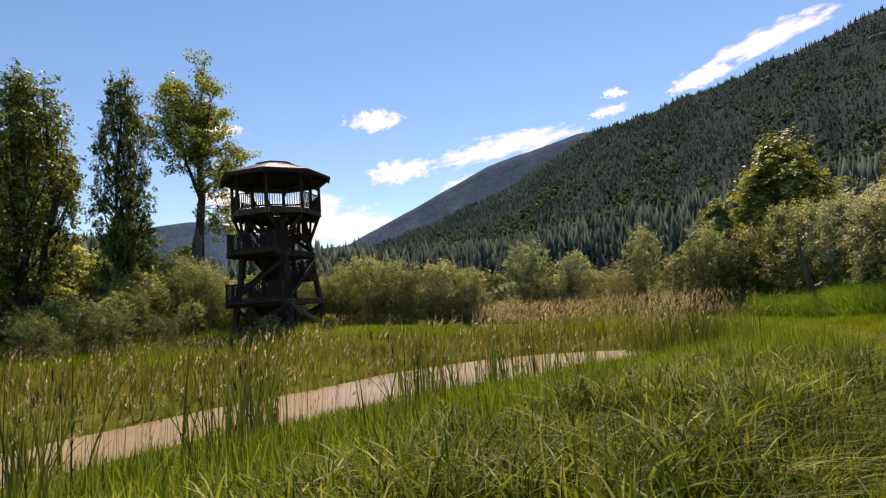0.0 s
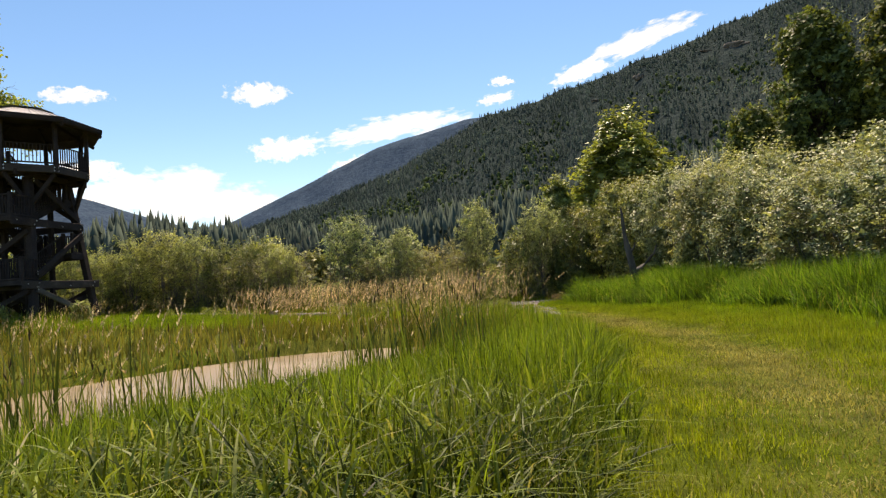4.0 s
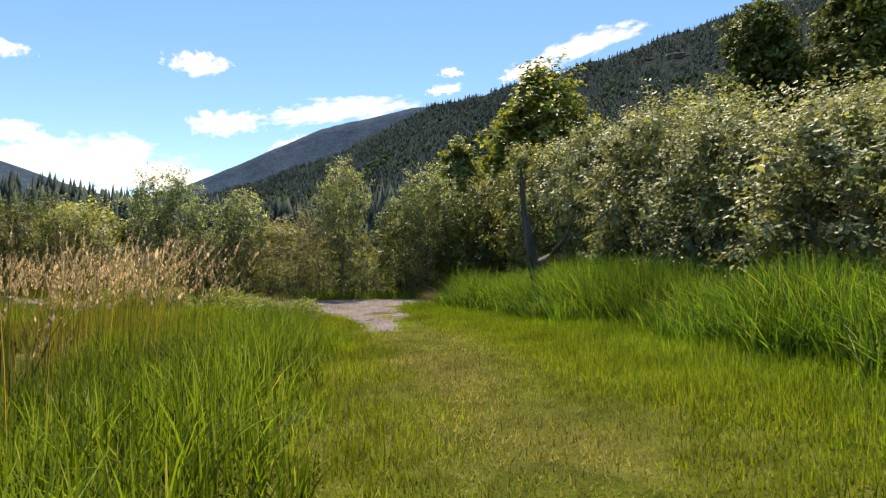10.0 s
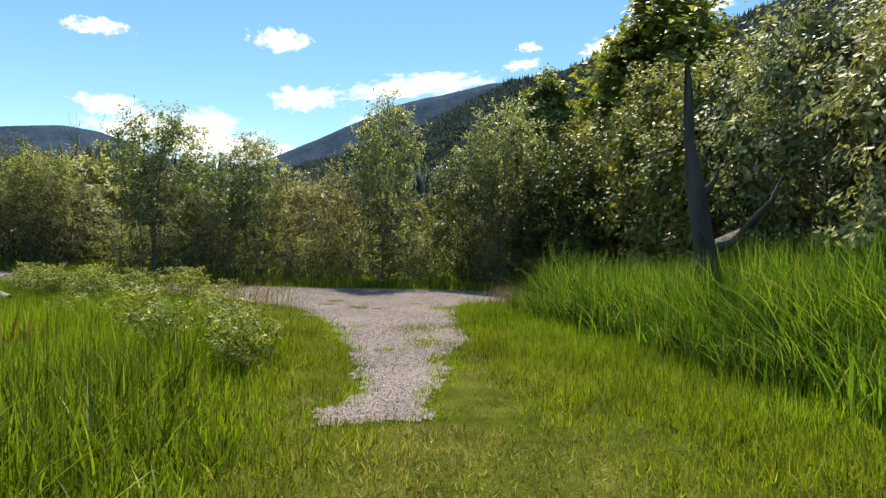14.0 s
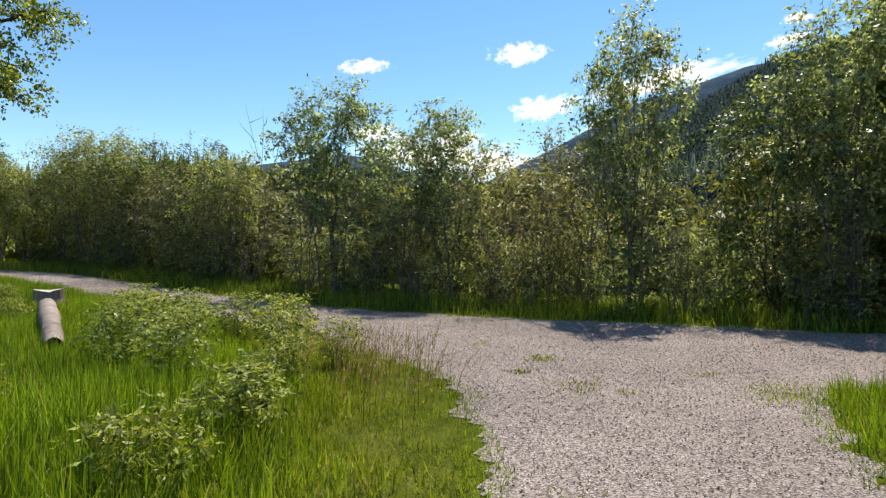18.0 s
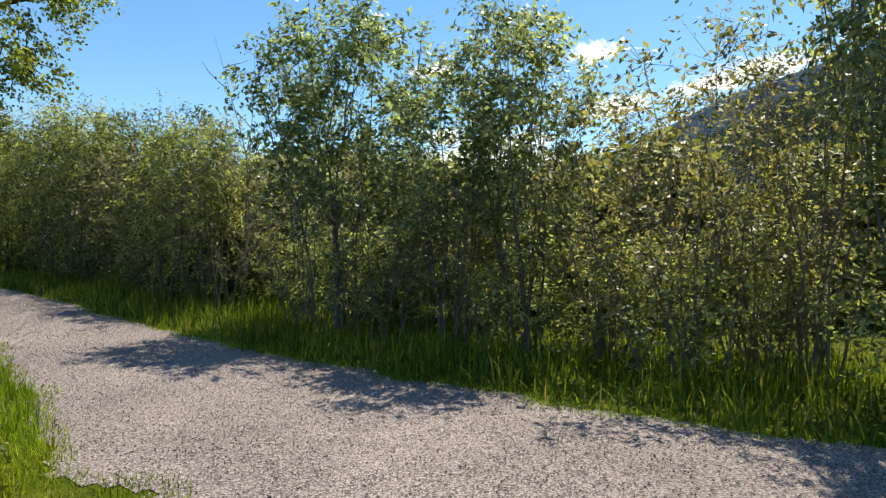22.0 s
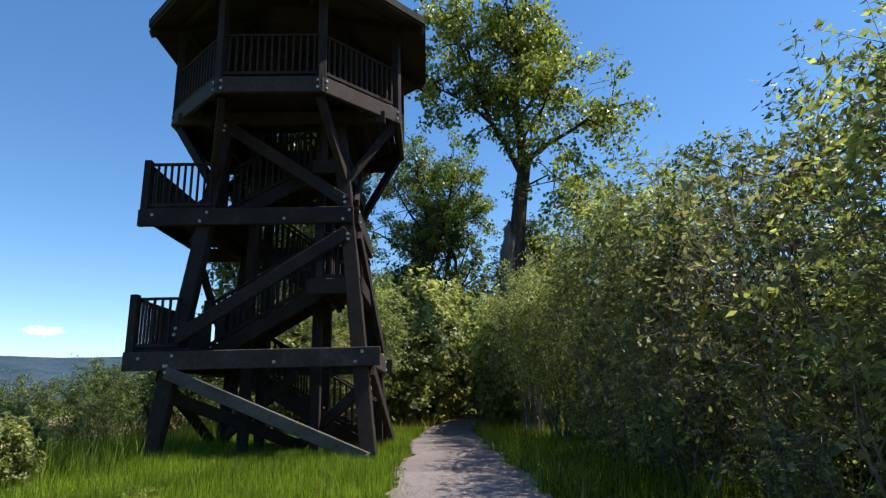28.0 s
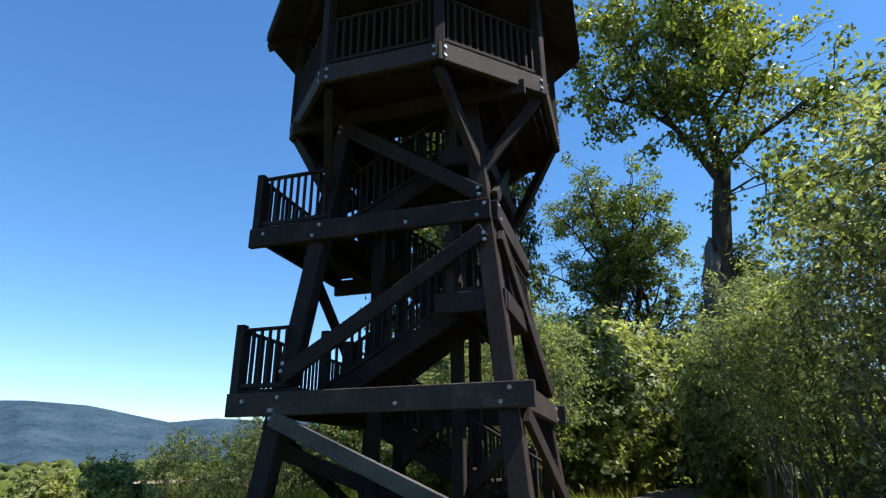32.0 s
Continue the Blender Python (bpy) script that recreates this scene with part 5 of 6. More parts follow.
# ---- large trees ----
def old_cottonwood(x, y, seed, label, turn=0.0, size=1.12, stub=True):
    """A tall stem that forks high up; where half of it broke off long ago, a torn stub stands beside it."""
    rng = np.random.default_rng(seed)
    root = tagged(new("cottonwood_tree"), label, "tree", "large trees")
    main = [Vector(p) for p in ((0, 0, -0.3), (0.0, 0.1, 2.5), (-0.02, 0.2, 5.0), (-0.05, 0.35, 7.4), (-0.1, 0.62, 9.2), (-0.15, 0.85, 10.4), (-0.2, 0.75, 12.0), (-0.3, 0.6, 14.0), (-0.3, 0.9, 16.0), (-0.35, 1.4, 18.4), (-0.3, 1.7, 20.6))]
    limbs = [(main, [0.5, 0.42, 0.38, 0.33, 0.3, 0.27, 0.2, 0.16, 0.12, 0.07, 0.02])]
    for pts, r in (([(-0.12, 0.75, 9.9), (-0.2, 0.2, 11.2), (-0.3, -0.5, 12.6), (-0.4, -1.1, 14.6), (-0.4, -1.4, 16.6), (-0.3, -1.3, 18.4)], 0.16),
                   ([(-0.15, 0.9, 10.6), (-0.2, 1.9, 11.4), (-0.2, 3.1, 12.1), (-0.2, 4.4, 13.0), (-0.3, 5.4, 13.3)], 0.13),
                   ([(-0.25, 0.7, 12.6), (-0.8, 1.8, 14.2), (-1.0, 2.7, 16.0), (-1.0, 3.1, 17.4)], 0.1),
                   ([(-0.3, -0.3, 12.3), (0.2, -1.5, 13.2), (0.4, -2.8, 13.8), (0.4, -3.6, 14.9)], 0.09),
                   ([(-0.3, -1.2, 15.0), (0.4, -2.0, 16.4), (0.7, -2.6, 17.6)], 0.07),
                   ([(-0.3, 0.7, 14.6), (1.0, 0.4, 16.0), (1.6, 0.2, 17.6)], 0.08),
                   ([(-0.3, 0.8, 15.2), (-1.5, 0.9, 16.4), (-2.4, 0.6, 17.8)], 0.08),
                   ([(-0.2, 0.8, 11.6), (1.1, 1.5, 12.4), (1.8, 2.0, 13.6)], 0.08),
                   ([(-0.1, 0.7, 9.4), (0.3, 1.7, 9.8), (0.5, 2.6, 9.4), (0.5, 3.0, 8.6)], 0.05)):
        pts = [Vector(p) for p in pts]
        limbs.append((pts, [r * (1 - 0.85 * i / (len(pts) - 1)) for i in range(len(pts))]))
    paths, radii, tips = [p for p, r in limbs], [r for p, r in limbs], []
    for pts, r in list(limbs):
        m = len(pts) - 1
        first = 0.56 if pts is main else 0.3
        for _ in range(40 if pts is main else 20):
            t = rng.uniform(first, 1.0) * m
            i = min(m - 1, int(t))
            o = pts[i].lerp(pts[i + 1], t - i)
            b = bend(rng, o, tuple(rng.normal(0, 1, 3) + np.array([0, 0, 0.35])), rng.uniform(0.7, 2.3), 4, 0.25, 0.02)
            paths.append(b), radii.append([0.035, 0.028, 0.02, 0.013, 0.006])
            tips += [(b[4], 0.6), (b[3], 0.5)]
    v, f = tube(paths, radii, 7)
    part("trunk", mesh_from("trunk", v, f, [bark_dark], True), None, root)
    n, per = len(tips), 46
    mid = np.repeat(np.array([p for p, r in tips]), per, 0)
    way = rng.normal(0, 1, (n * per, 3))
    way /= np.linalg.norm(way, axis=1)[:, None]
    rad = np.repeat(np.array([r for p, r in tips]) * rng.uniform(0.7, 1.3, n), per) * rng.uniform(0, 1, n * per) ** 0.5
    part("crown", leaf_mesh("crown", mid + way * rad[:, None] * np.array([1, 1, 0.8]), way * 0.3 + np.array([0, 0, -0.5]), 0.185, poplar_leaf, rng, 1.35), None, root)
    # bare dead twigs at the end of the long limb
    paths, radii = [], []
    for k in range(9):
        o = Vector((-0.3, 3.2 + 0.2 * k, 13.6 + rng.uniform(0, 2.2)))
        paths.append(bend(rng, o, (rng.normal(0, 0.5), rng.uniform(0.3, 1), rng.uniform(0.1, 0.8)), rng.uniform(0.7, 1.5), 5, 0.3, 0.05)), radii.append([0.016, 0.013, 0.01, 0.008, 0.006, 0.003])
    v, f = tube(paths, radii, 4)
    part("dead_twigs", mesh_from("dead_twigs", v, f, [bark_dead], True), None, root, "leafless grey dead twigs")
    if stub:
        pts = [Vector(p) for p in ((0.05, -0.12, -0.2), (0.05, -0.14, 3), (0.1, -0.15, 5.4), (0.1, -0.08, 6.5), (0.06, 0.0, 7.1), (0.04, 0.04, 7.5), (0.02, 0.1, 7.9))]
        v, f = tube([pts], [[0.46, 0.4, 0.37, 0.35, 0.29, 0.17, 0.03]], 12)
        part("broken_stem", mesh_from("broken_stem", [p + Vector(rng.normal(0, 0.05, 3)) for p in v], f, [bark_dead], True), None, root, "pale torn stub of a lost stem")
    root.matrix_world = Matrix.Translation((x, y, ground_z(x, y))) @ pose(0, 0, 0, 0, 0, turn) @ Matrix.Scale(size, 4)
    return root


old_cottonwood(-31.0, 38.35, 51, "tall old cottonwood with a leaning forked dark trunk")
old_cottonwood(-45.5, 35.3, 52, "tall dark cottonwood behind the tower with spreading limbs", 165, 0.98, False)
for x, y, t, w in ((-30.2, 30.2, 0.98, 0.55), (-34.3, 26.6, 0.98, 0.85), (-40.5, 28.0, 0.8, 0.9), (-41.0, 41.0, 0.62, 0.8), (-48.0, 36.0, 0.85, 1.0), (-34.5, 41.0, 0.42, 0.6)):
    plant("tree_c", x, y, t, dice.uniform(0, 360), w, "dense dark green poplar beside the path", "large trees")

# ---- grasses ----
def blades(name, x, y, tall, wide, material, rng, lean=0.35, bent=0.5, segments=3, label="", category="grass", base_z=None):
    """Grass blades as one mesh: tapered, bent strips."""
    n = len(x)
    z = height(x, y) if base_z is None else base_z
    a, f = rng.uniform(0, 2 * math.pi, n), rng.uniform(0, 2 * math.pi, n)
    ln = np.abs(rng.normal(0, lean, n))
    dx, dy = np.cos(a) * ln, np.sin(a) * ln
    sx, sy = np.cos(f), np.sin(f)
    rows = []
    for k in range(segments + 1):
        t = k / segments
        cx, cy = x + dx * tall * (t * 0.45 + bent * t * t), y + dy * tall * (t * 0.45 + bent * t * t)
        cz = z - 0.03 + tall * (t - 0.35 * ln * t * t)
        w = wide * (1 - t) ** 0.7 * 0.5 + 0.0006
        rows += [np.stack([cx - sx * w, cy - sy * w, cz], 1), np.stack([cx + sx * w, cy + sy * w, cz], 1)]
    rows[-2:] = [(rows[-2] + rows[-1]) / 2]
    v = np.stack(rows, 1)
    q = []
    for k in range(segments - 1):
        q += [(2 * k, 2 * k + 1, 2 * k + 3), (2 * k, 2 * k + 3, 2 * k + 2)]
    q.append((2 * segments - 2, 2 * segments - 1, 2 * segments))
    faces = (np.array(q)[None] + (np.arange(n) * (2 * segments + 1))[:, None, None]).reshape(-1, 3)
    return tagged(new(name, mesh_from(name, v.reshape(-1, 3), faces, [material])), label, category, kind="stuff")


def scatter(rng, n, box, keep):
    """Up to n random spots in box = (x0, x1, y0, y1) that keep(x, y) allows."""
    x0, x1, y0, y1 = box
    x, y = rng.uniform(x0, x1, n), rng.uniform(y0, y1, n)
    k = keep(x, y)
    return x[k], y[k]


rng = np.random.default_rng(77)


def tuft(x, y, size=0.9):
    """0..1 patchiness."""
    return np.clip(0.5 + 0.5 * lattice(x / size, y / size, 5) + 0.3 * lattice(x * 2.7 / size, y * 2.7 / size, 6), 0, 1)


# bank between the pond and the mown way
def bank(x, y):
    return (x < line_x(y, MOWN_EDGE) + waver(x, y, 0.12)) & (x > line_x(y, NEAR_SHORE) - 0.2) & ~on_gravel(x, y)


def upright(x, y):
    return bank(x, y) & (rng.uniform(0, 1, len(x)) < 0.35 + 0.65 * smooth(5, 9, y))


x, y = scatter(rng, 190000, (-8, 8, -6, 25), upright)
inland = np.clip((x - line_x(y, NEAR_SHORE) - 1.3) / 3.2 + smooth(15, 20, y) * 0.5, 0, 1)
rim = np.clip((line_x(y, MOWN_EDGE) - x) / 0.5, 0.35, 1)
tall = (0.22 + (0.5 + 0.12 * smooth(7, 10, y)) * inland) * rim * rng.uniform(0.6, 1.15, len(x)) * (0.75 + 0.35 * tuft(x, y))
blades("bank_grass", x, y, tall, rng.uniform(0.008, 0.022, len(x)), bank_blade, rng, 0.42, 0.7, 3, "lush green bank grass beside the pond")
# arching leaves set along the stems of the taller grasses
x, y = scatter(rng, 330000, (-6, 8, -5, 10.5), lambda x, y: bank(x, y) & (x > line_x(y, MOWN_EDGE) - 3.0) & (rng.uniform(0, 1, len(x)) < 1 - smooth(6.5, 10.5, y)) & (tuft(x, y, 1.5) > 0.12))
blades("bank_reed_leaves", x, y, rng.uniform(0.18, 0.34, len(x)), rng.uniform(0.01, 0.026, len(x)), bank_leaf, rng, 1.1, 0.9, 3, "broad arching reed leaves on the pond bank", base_z=height(x, y) + rng.uniform(0.0, 0.52, len(x)) * np.clip((line_x(y, MOWN_EDGE) - x) / 0.6, 0.25, 1))
# mown way
def way_strip(x, y):
    e = line_x(y, MOWN_EDGE)
    return (x > e - 0.1) & (x < e + 4.2) & ~on_gravel(x, y) & (y < 33.4) & (x > -1.5)


x, y = scatter(rng, 800000, (-1.5, 11.5, -4, 33.4), way_strip)
e = x - line_x(y, MOWN_EDGE)
wheel = np.exp(-((e - 1.65) / 0.8) ** 2)
thin = rng.uniform(0, 1, len(x)) > 0.6 * wheel * (0.7 + 0.6 * lattice(x * 0.9, y * 0.9, 33))
x, y, wheel = x[thin], y[thin], wheel[thin]
blades("mown_way_grass", x, y, rng.uniform(0.04, 0.15, len(x)) * (1.25 - 0.8 * wheel) * (0.55 + 0.8 * tuft(x, y, 0.5)), 0.012, grass_short, rng, 0.6, 0.5, 1, "short yellow-green trodden grass of the mown way")
# medium grass to its right
def right_mid(x, y):
    e = line_x(y, MOWN_EDGE)
    return (x > e + 2.6 + waver(x, y, 0.4)) & (x < line_x(y, REED_EDGE) + 0.3) & ~on_gravel(x, y) & (y < 33)


# trodden dry grass down the middle of the way
def trodden(x, y):
    e = x - line_x(y, MOWN_EDGE) - 1.55 + 0.25 * lattice(x * 0.6, y * 0.6, 31)
    return (rng.uniform(0, 1, len(x)) < np.exp(-(e / 0.75) ** 2) * (0.95 + 0.8 * lattice(x * 0.9, y * 0.9, 33))) & (y < 24.6)


x, y = scatter(rng, 1000000, (-1.0, 10.0, -3, 24.6), trodden)
blades("trodden_grass", x, y, rng.uniform(0.03, 0.1, len(x)), 0.017, grass_dry, rng, 1.2, 0.5, 1, "dry trodden grass along the middle of the way")
x, y = scatter(rng, 420000, (3, 12.5, -6, 33), right_mid)
e = np.clip((x - line_x(y, MOWN_EDGE) - 2.6) / 2.5, 0, 1)
blades("meadow_grass", x, y, (0.08 + 0.15 * e) * rng.uniform(0.6, 1.3, len(x)), 0.01, grass_mid, rng, 0.45, 0.5, 1, "bright green knee-high meadow grass")
# tall reed grass in front of the willows
def reeds(x, y):
    e = line_x(y, REED_EDGE) + waver(x, y, 0.3)
    return (x > e) & (x < e + 4.2) & (y < 32.4) & ~on_gravel(x, y, 0.3)


x, y = scatter(rng, 250000, (6, 17, 0, 32.5), reeds)
e = np.clip((x - line_x(y, REED_EDGE)) / 0.8, 0.2, 1)
blades("reed_canary_grass", x, y, (0.5 + 0.66 * e + 0.18 * smooth(23, 27, y) * e) * rng.uniform(0.7, 1.1, len(x)) * (0.75 + 0.4 * tuft(x, y, 1.2)), rng.uniform(0.012, 0.028, len(x)), reed_leaf, rng, 0.42, 0.95, 3, "tall bright green reed grass in front of the willows")
# verge under the thicket
def verge(x, y):
    return ~on_gravel(x, y, 0.1) & (y > 35.2 + np.where(x < -22, (-22 - x) * 0.24, 0)) & (y < 39.8 + np.where(x < -22, (-22 - x) * 0.24, 0))


x, y = scatter(rng, 100000, (-36, 10, 35, 45), verge)
blades("verge_grass", x, y, rng.uniform(0.14, 0.48, len(x)) * (0.6 + 0.7 * tuft(x, y)), 0.018, grass_tall, rng, 0.45, 0.6, 2, "shaded grass verge along the foot of the thicket")
# bright sward between path and marsh
def sward(x, y):
    return ~on_gravel(x, y, 0.1) & (y < 34.3) & (y > np.where(x < 2.5, 27.0, 22.2)) & (x < line_x(y, MOWN_EDGE) + 2.2) & ((x < line_x(y, MOWN_EDGE) + 0.4) | (y > 30.6))


x, y = scatter(rng, 430000, (-26, 6.8, 22.2, 35.5), sward)
clear = (np.hypot(x + 6.5, y - 32.36) > 0.27) & ~((x > -6.1) & (x < -1.6) & (np.abs(y - 30.2 + (x + 1.7) * 0.442) < 0.2))
x, y = x[clear], y[clear]
tall = (0.25 + 0.18 * smooth(31.5, 28, y)) * np.clip((line_x(y, MOWN_EDGE) + 0.7 - x) / 1.4, 0.25, 1) * rng.uniform(0.55, 1.25, len(x)) * (0.7 + 0.5 * tuft(x, y))
blades("sward_grass", x, y, tall, 0.012, grass_mid, rng, 0.45, 0.5, 1, "bright green uncut grass beside the gravel path")
# wet meadow across the pond
def marsh(x, y):
    return (x < line_x(y, FAR_SHORE) + 0.3) | ((y > 21.6) & (x < 2.5))


x, y = scatter(rng, 55000, (-50, 3, 4, 38), lambda x, y: marsh(x, y) & ~on_gravel(x, y) & (y < 36) & ~((x > -26) & (y > 27)))
blades("marsh_sedge", x, y, rng.uniform(0.25, 0.6, len(x)), 0.045, grass_sedge, rng, 0.3, 0.5, 2, "yellow-green sedge meadow across the pond")

# cattails and dry plumes
def stalks(name, x, y, tall, head, head_r, stem_material, head_material, label, lean=0.08):
    """Thin stems that end in a slender head."""
    n = len(x)
    z = height(x, y)
    a, l = rng.uniform(0, 6.28, n), np.abs(rng.normal(0, lean, n))
    dx, dy = np.cos(a) * l, np.sin(a) * l
    prof = [(0.0, 0.0026), (1 - head, 0.002), (1 - head * 0.8, head_r * 0.9), (1 - head * 0.4, head_r), (1.0, head_r * 0.12)]
    sides = 3
    rows, mats = [], []
    for t, r in prof:
        for k in range(sides):
            b = 2 * math.pi * k / sides
            rr = r * rng.uniform(0.6, 1.3, n)
            rows.append(np.stack([x + dx * tall * t * (0.4 + t) + math.cos(b) * rr, y + dy * tall * t * (0.4 + t) + math.sin(b) * rr, z - 0.03 + tall * t], 1))
    v = np.stack(rows, 1)
    q, mi = [], []
    for i in range(len(prof) - 1):
        for k in range(sides):
            q.append((i * sides + k, i * sides + (k + 1) % sides, (i + 1) * sides + (k + 1) % sides, (i + 1) * sides + k))
            mi.append(0 if i == 0 else 1)
    faces = (np.array(q)[None] + (np.arange(n) * len(prof) * sides)[:, None, None]).reshape(-1, 4)
    me = mesh_from(name, v.reshape(-1, 3), faces, [stem_material, head_material])
    me.polygons.foreach_set("material_index", np.tile(np.array(mi, np.int32), n))
    return tagged(new(name, me), label, "reeds", kind="stuff")


def feathery(name, x, y, tall, head, fluff, label, lean=0.2, spikelets=14, seed_material=None):
    """Seeding grass: a thin bowed stem and a plume of many small spikelets, leaning the way the wind went."""
    n = len(x)
    z = height(x, y)
    a, l = rng.normal(0.6, 1.0, n), np.abs(rng.normal(0, lean, n))
    way = np.stack([np.cos(a), np.sin(a)], 1) * (l * tall)[:, None]

    def along(t):
        b = t[:, None] * 0.45 + 0.75 * (t[:, None]) ** 3
        return np.concatenate([np.stack([x, y], 1) + way * b, (z - 0.03 + tall * (t - 0.22 * l * t * t))[:, None]], 1)
    turn = rng.uniform(0, 6.28, n)
    flat = np.stack([np.cos(turn), np.sin(turn), 0 * turn], 1)
    rows = []
    for t in (0.0, 0.5, 0.8, 1.0):
        p = along(np.full(n, t))
        w = 0.0035 * (1.05 - 0.8 * t)
        rows += [p - flat * w, p + flat * w]
    stem = np.stack(rows, 1)
    q = np.array([(0, 1, 3), (0, 3, 2), (2, 3, 5), (2, 5, 4), (4, 5, 7), (4, 7, 6)])
    faces = [(q[None] + (np.arange(n) * 8)[:, None, None]).reshape(-1, 3)]
    verts = [stem.reshape(-1, 3)]
    base = n * 8
    for k in range(spikelets):
        u = (k + rng.uniform(0, 1, n)) / spikelets
        o = along(1 - head + head * u)
        g = rng.normal(0, 1, (n, 3)) * np.array([1, 1, 0.4])
        g /= np.linalg.norm(g, axis=1)[:, None]
        size = (fluff * (1.15 - 0.8 * u) * rng.uniform(0.7, 1.3, n))[:, None]
        tip = o + g * size * 0.75 + np.array([0, 0, 1.0]) * size * 1.9
        s = np.cross(g, np.array([0, 0, 1.0])) * size * 0.4
        verts.append(np.stack([o, (o + tip) / 2 + s, tip, (o + tip) / 2 - s], 1).reshape(-1, 3))
        i = base + np.arange(n)[:, None] * 4
        faces += [i + np.array([[0, 1, 2]]), i + np.array([[0, 2, 3]])]
        base += n * 4
    faces = np.concatenate(faces)
    me = mesh_from(name, np.concatenate(verts), faces, [grass_sedge, seed_material or straw])
    me.polygons.foreach_set("material_index", (np.arange(len(faces)) >= n * 6).astype(np.int32))
    return tagged(new(name, me), label, "reeds", kind="stuff")


def shore(x, y):
    e = line_x(y, NEAR_SHORE)
    return (x > e - 0.7) & (x < e + 1.5) & (tuft(x, y, 0.9) > 0.6)


clumps = [(-1.6, 4.2, 8), (-0.4, 6.2, 7), (-2.6, 2.6, 9), (4.76, 12.9, 9), (3.2, 14.2, 8), (2.5, 14.9, 8), (4.1, 14.7, 10), (-1.0, 8.9, 14), (-0.1, 10.35, 16), (-0.7, 11.9, 12), (0.4, 12.2, 14), (-2.3, 11.4, 10), (4.2, 16.2, 10), (3.4, 15.6, 8), (1.3, 13.2, 10), (-3.4, 7.0, 14), (-4.9, 4.6, 16), (-2.9, 6.4, 12),
          (-5.9, 2.4, 14), (3.6, 17.6, 12), (3.2, 19.4, 10), (2.4, 20.8, 10), (-1.6, 10.2, 10)]
x = np.concatenate([rng.normal(cx, 0.25, 5 * n) for cx, cy, n in clumps])
y = np.concatenate([rng.normal(cy, 0.25, 5 * n) for cx, cy, n in clumps])
blades("cattail_leaves", x, y, rng.uniform(0.85, 1.75, len(x)), rng.uniform(0.014, 0.034, len(x)), cattail_leaf, rng, 0.24, 0.5, 3, "stiff dark green cattail leaves on the pond edge", "reeds")
x = np.concatenate([rng.normal(cx, 0.3, n // 2) for cx, cy, n in clumps])
rng2 = np.random.default_rng(78)
y = np.concatenate([rng2.normal(cy, 0.3, n // 2) for cx, cy, n in clumps])
sx, sy = scatter(rng2, 60, (-9, 5, -4, 22), shore)
x = np.concatenate([x[:len(y)], sx])
y = np.concatenate([y, sy])
stalks("cattail_spikes", x, y, rng.uniform(0.85, 1.5, len(x)), 0.12, 0.011, straw, cattail_head, "brown cattail spikes on the pond edge")


def plumes(x, y):
    bankside = (x > line_x(y, NEAR_SHORE) - 0.3) & (x < line_x(y, MOWN_EDGE) - 1.4) & (y > 16.8)
    head_of_pond = (y > 21.8) & (y < 27.5) & (x > -4.0) & (x < np.minimum(line_x(y, MOWN_EDGE) - 1.4, 4.5 - (y - 22) * 0.75))
    return (bankside & (y < 23)) | head_of_pond


x, y = scatter(rng, 7000, (-4, 7, 14, 31), lambda x, y: plumes(x, y) & (tuft(x, y, 1.6) > 0.35))
feathery("dry_reed_plumes", x, y, rng.uniform(1.05, 1.85, len(x)), 0.15, 0.026, "dry tan reed grass with feathery plumes", 0.22)
x, y = scatter(rng, 4200, (-9, 6, -4, 16.5), lambda x, y: (x > line_x(y, NEAR_SHORE) - 0.3) & (x < line_x(y, NEAR_SHORE) + 3.0))
feathery("bank_plumes", x, y, rng.uniform(0.8, 1.65, len(x)), 0.14, 0.022, "scattered dry grass stalks on the pond bank", 0.25)

# fine reddish bent grass at both corners where the way meets the gravel
pink_seed = foliage("reddish_bent_grass_seed", (0.34, 0.2, 0.15), (0.56, 0.38, 0.3), 0.45, 0.75, 0.5, glow=(1.1, 1.0, 0.85), deep=0.7)
x = np.concatenate([rng.normal(2.4, 0.4, 150), rng.normal(3.3, 0.3, 90), rng.normal(7.3, 0.2, 120), rng.normal(7.15, 0.2, 120)])
y = np.concatenate([rng.normal(31.2, 0.3, 150), rng.normal(30.4, 0.35, 90), rng.normal(32.2, 0.4, 120), rng.normal(33.3, 0.3, 120)])
away = ~on_gravel(x, y, 0.16)
x, y = x[away], y[away]
feathery("reddish_bent_grass", x, y, rng.uniform(0.35, 0.62, len(x)), 0.4, 0.014, "fine reddish seeding bent grass at the edge of the gravel", 0.25, 12, pink_seed)
# rank grass of the marsh edge round the tower
x, y = scatter(rng, 36000, (-40, -14, 17, 29.5), lambda x, y: (x < line_x(y, FAR_SHORE) - 1) & (tuft(x, y, 2.0) > 0.25))
blades("marsh_edge_grass", x, y, rng.uniform(0.5, 1.0, len(x)) * (0.6 + 0.5 * tuft(x, y, 2.0)), 0.022, grass_tall, rng, 0.3, 0.5, 2, "rank green grass at the marsh edge behind the tower")
x, y = scatter(rng, 3500, (-36, -9, 16, 29), lambda x, y: (x < line_x(y, FAR_SHORE) - 1) & (tuft(x, y, 2.2) > 0.45))
feathery("marsh_edge_plumes", x, y, rng.uniform(0.8, 1.25, len(x)), 0.16, 0.024, "tan seeding grass stalks at the marsh edge", 0.2, 8)

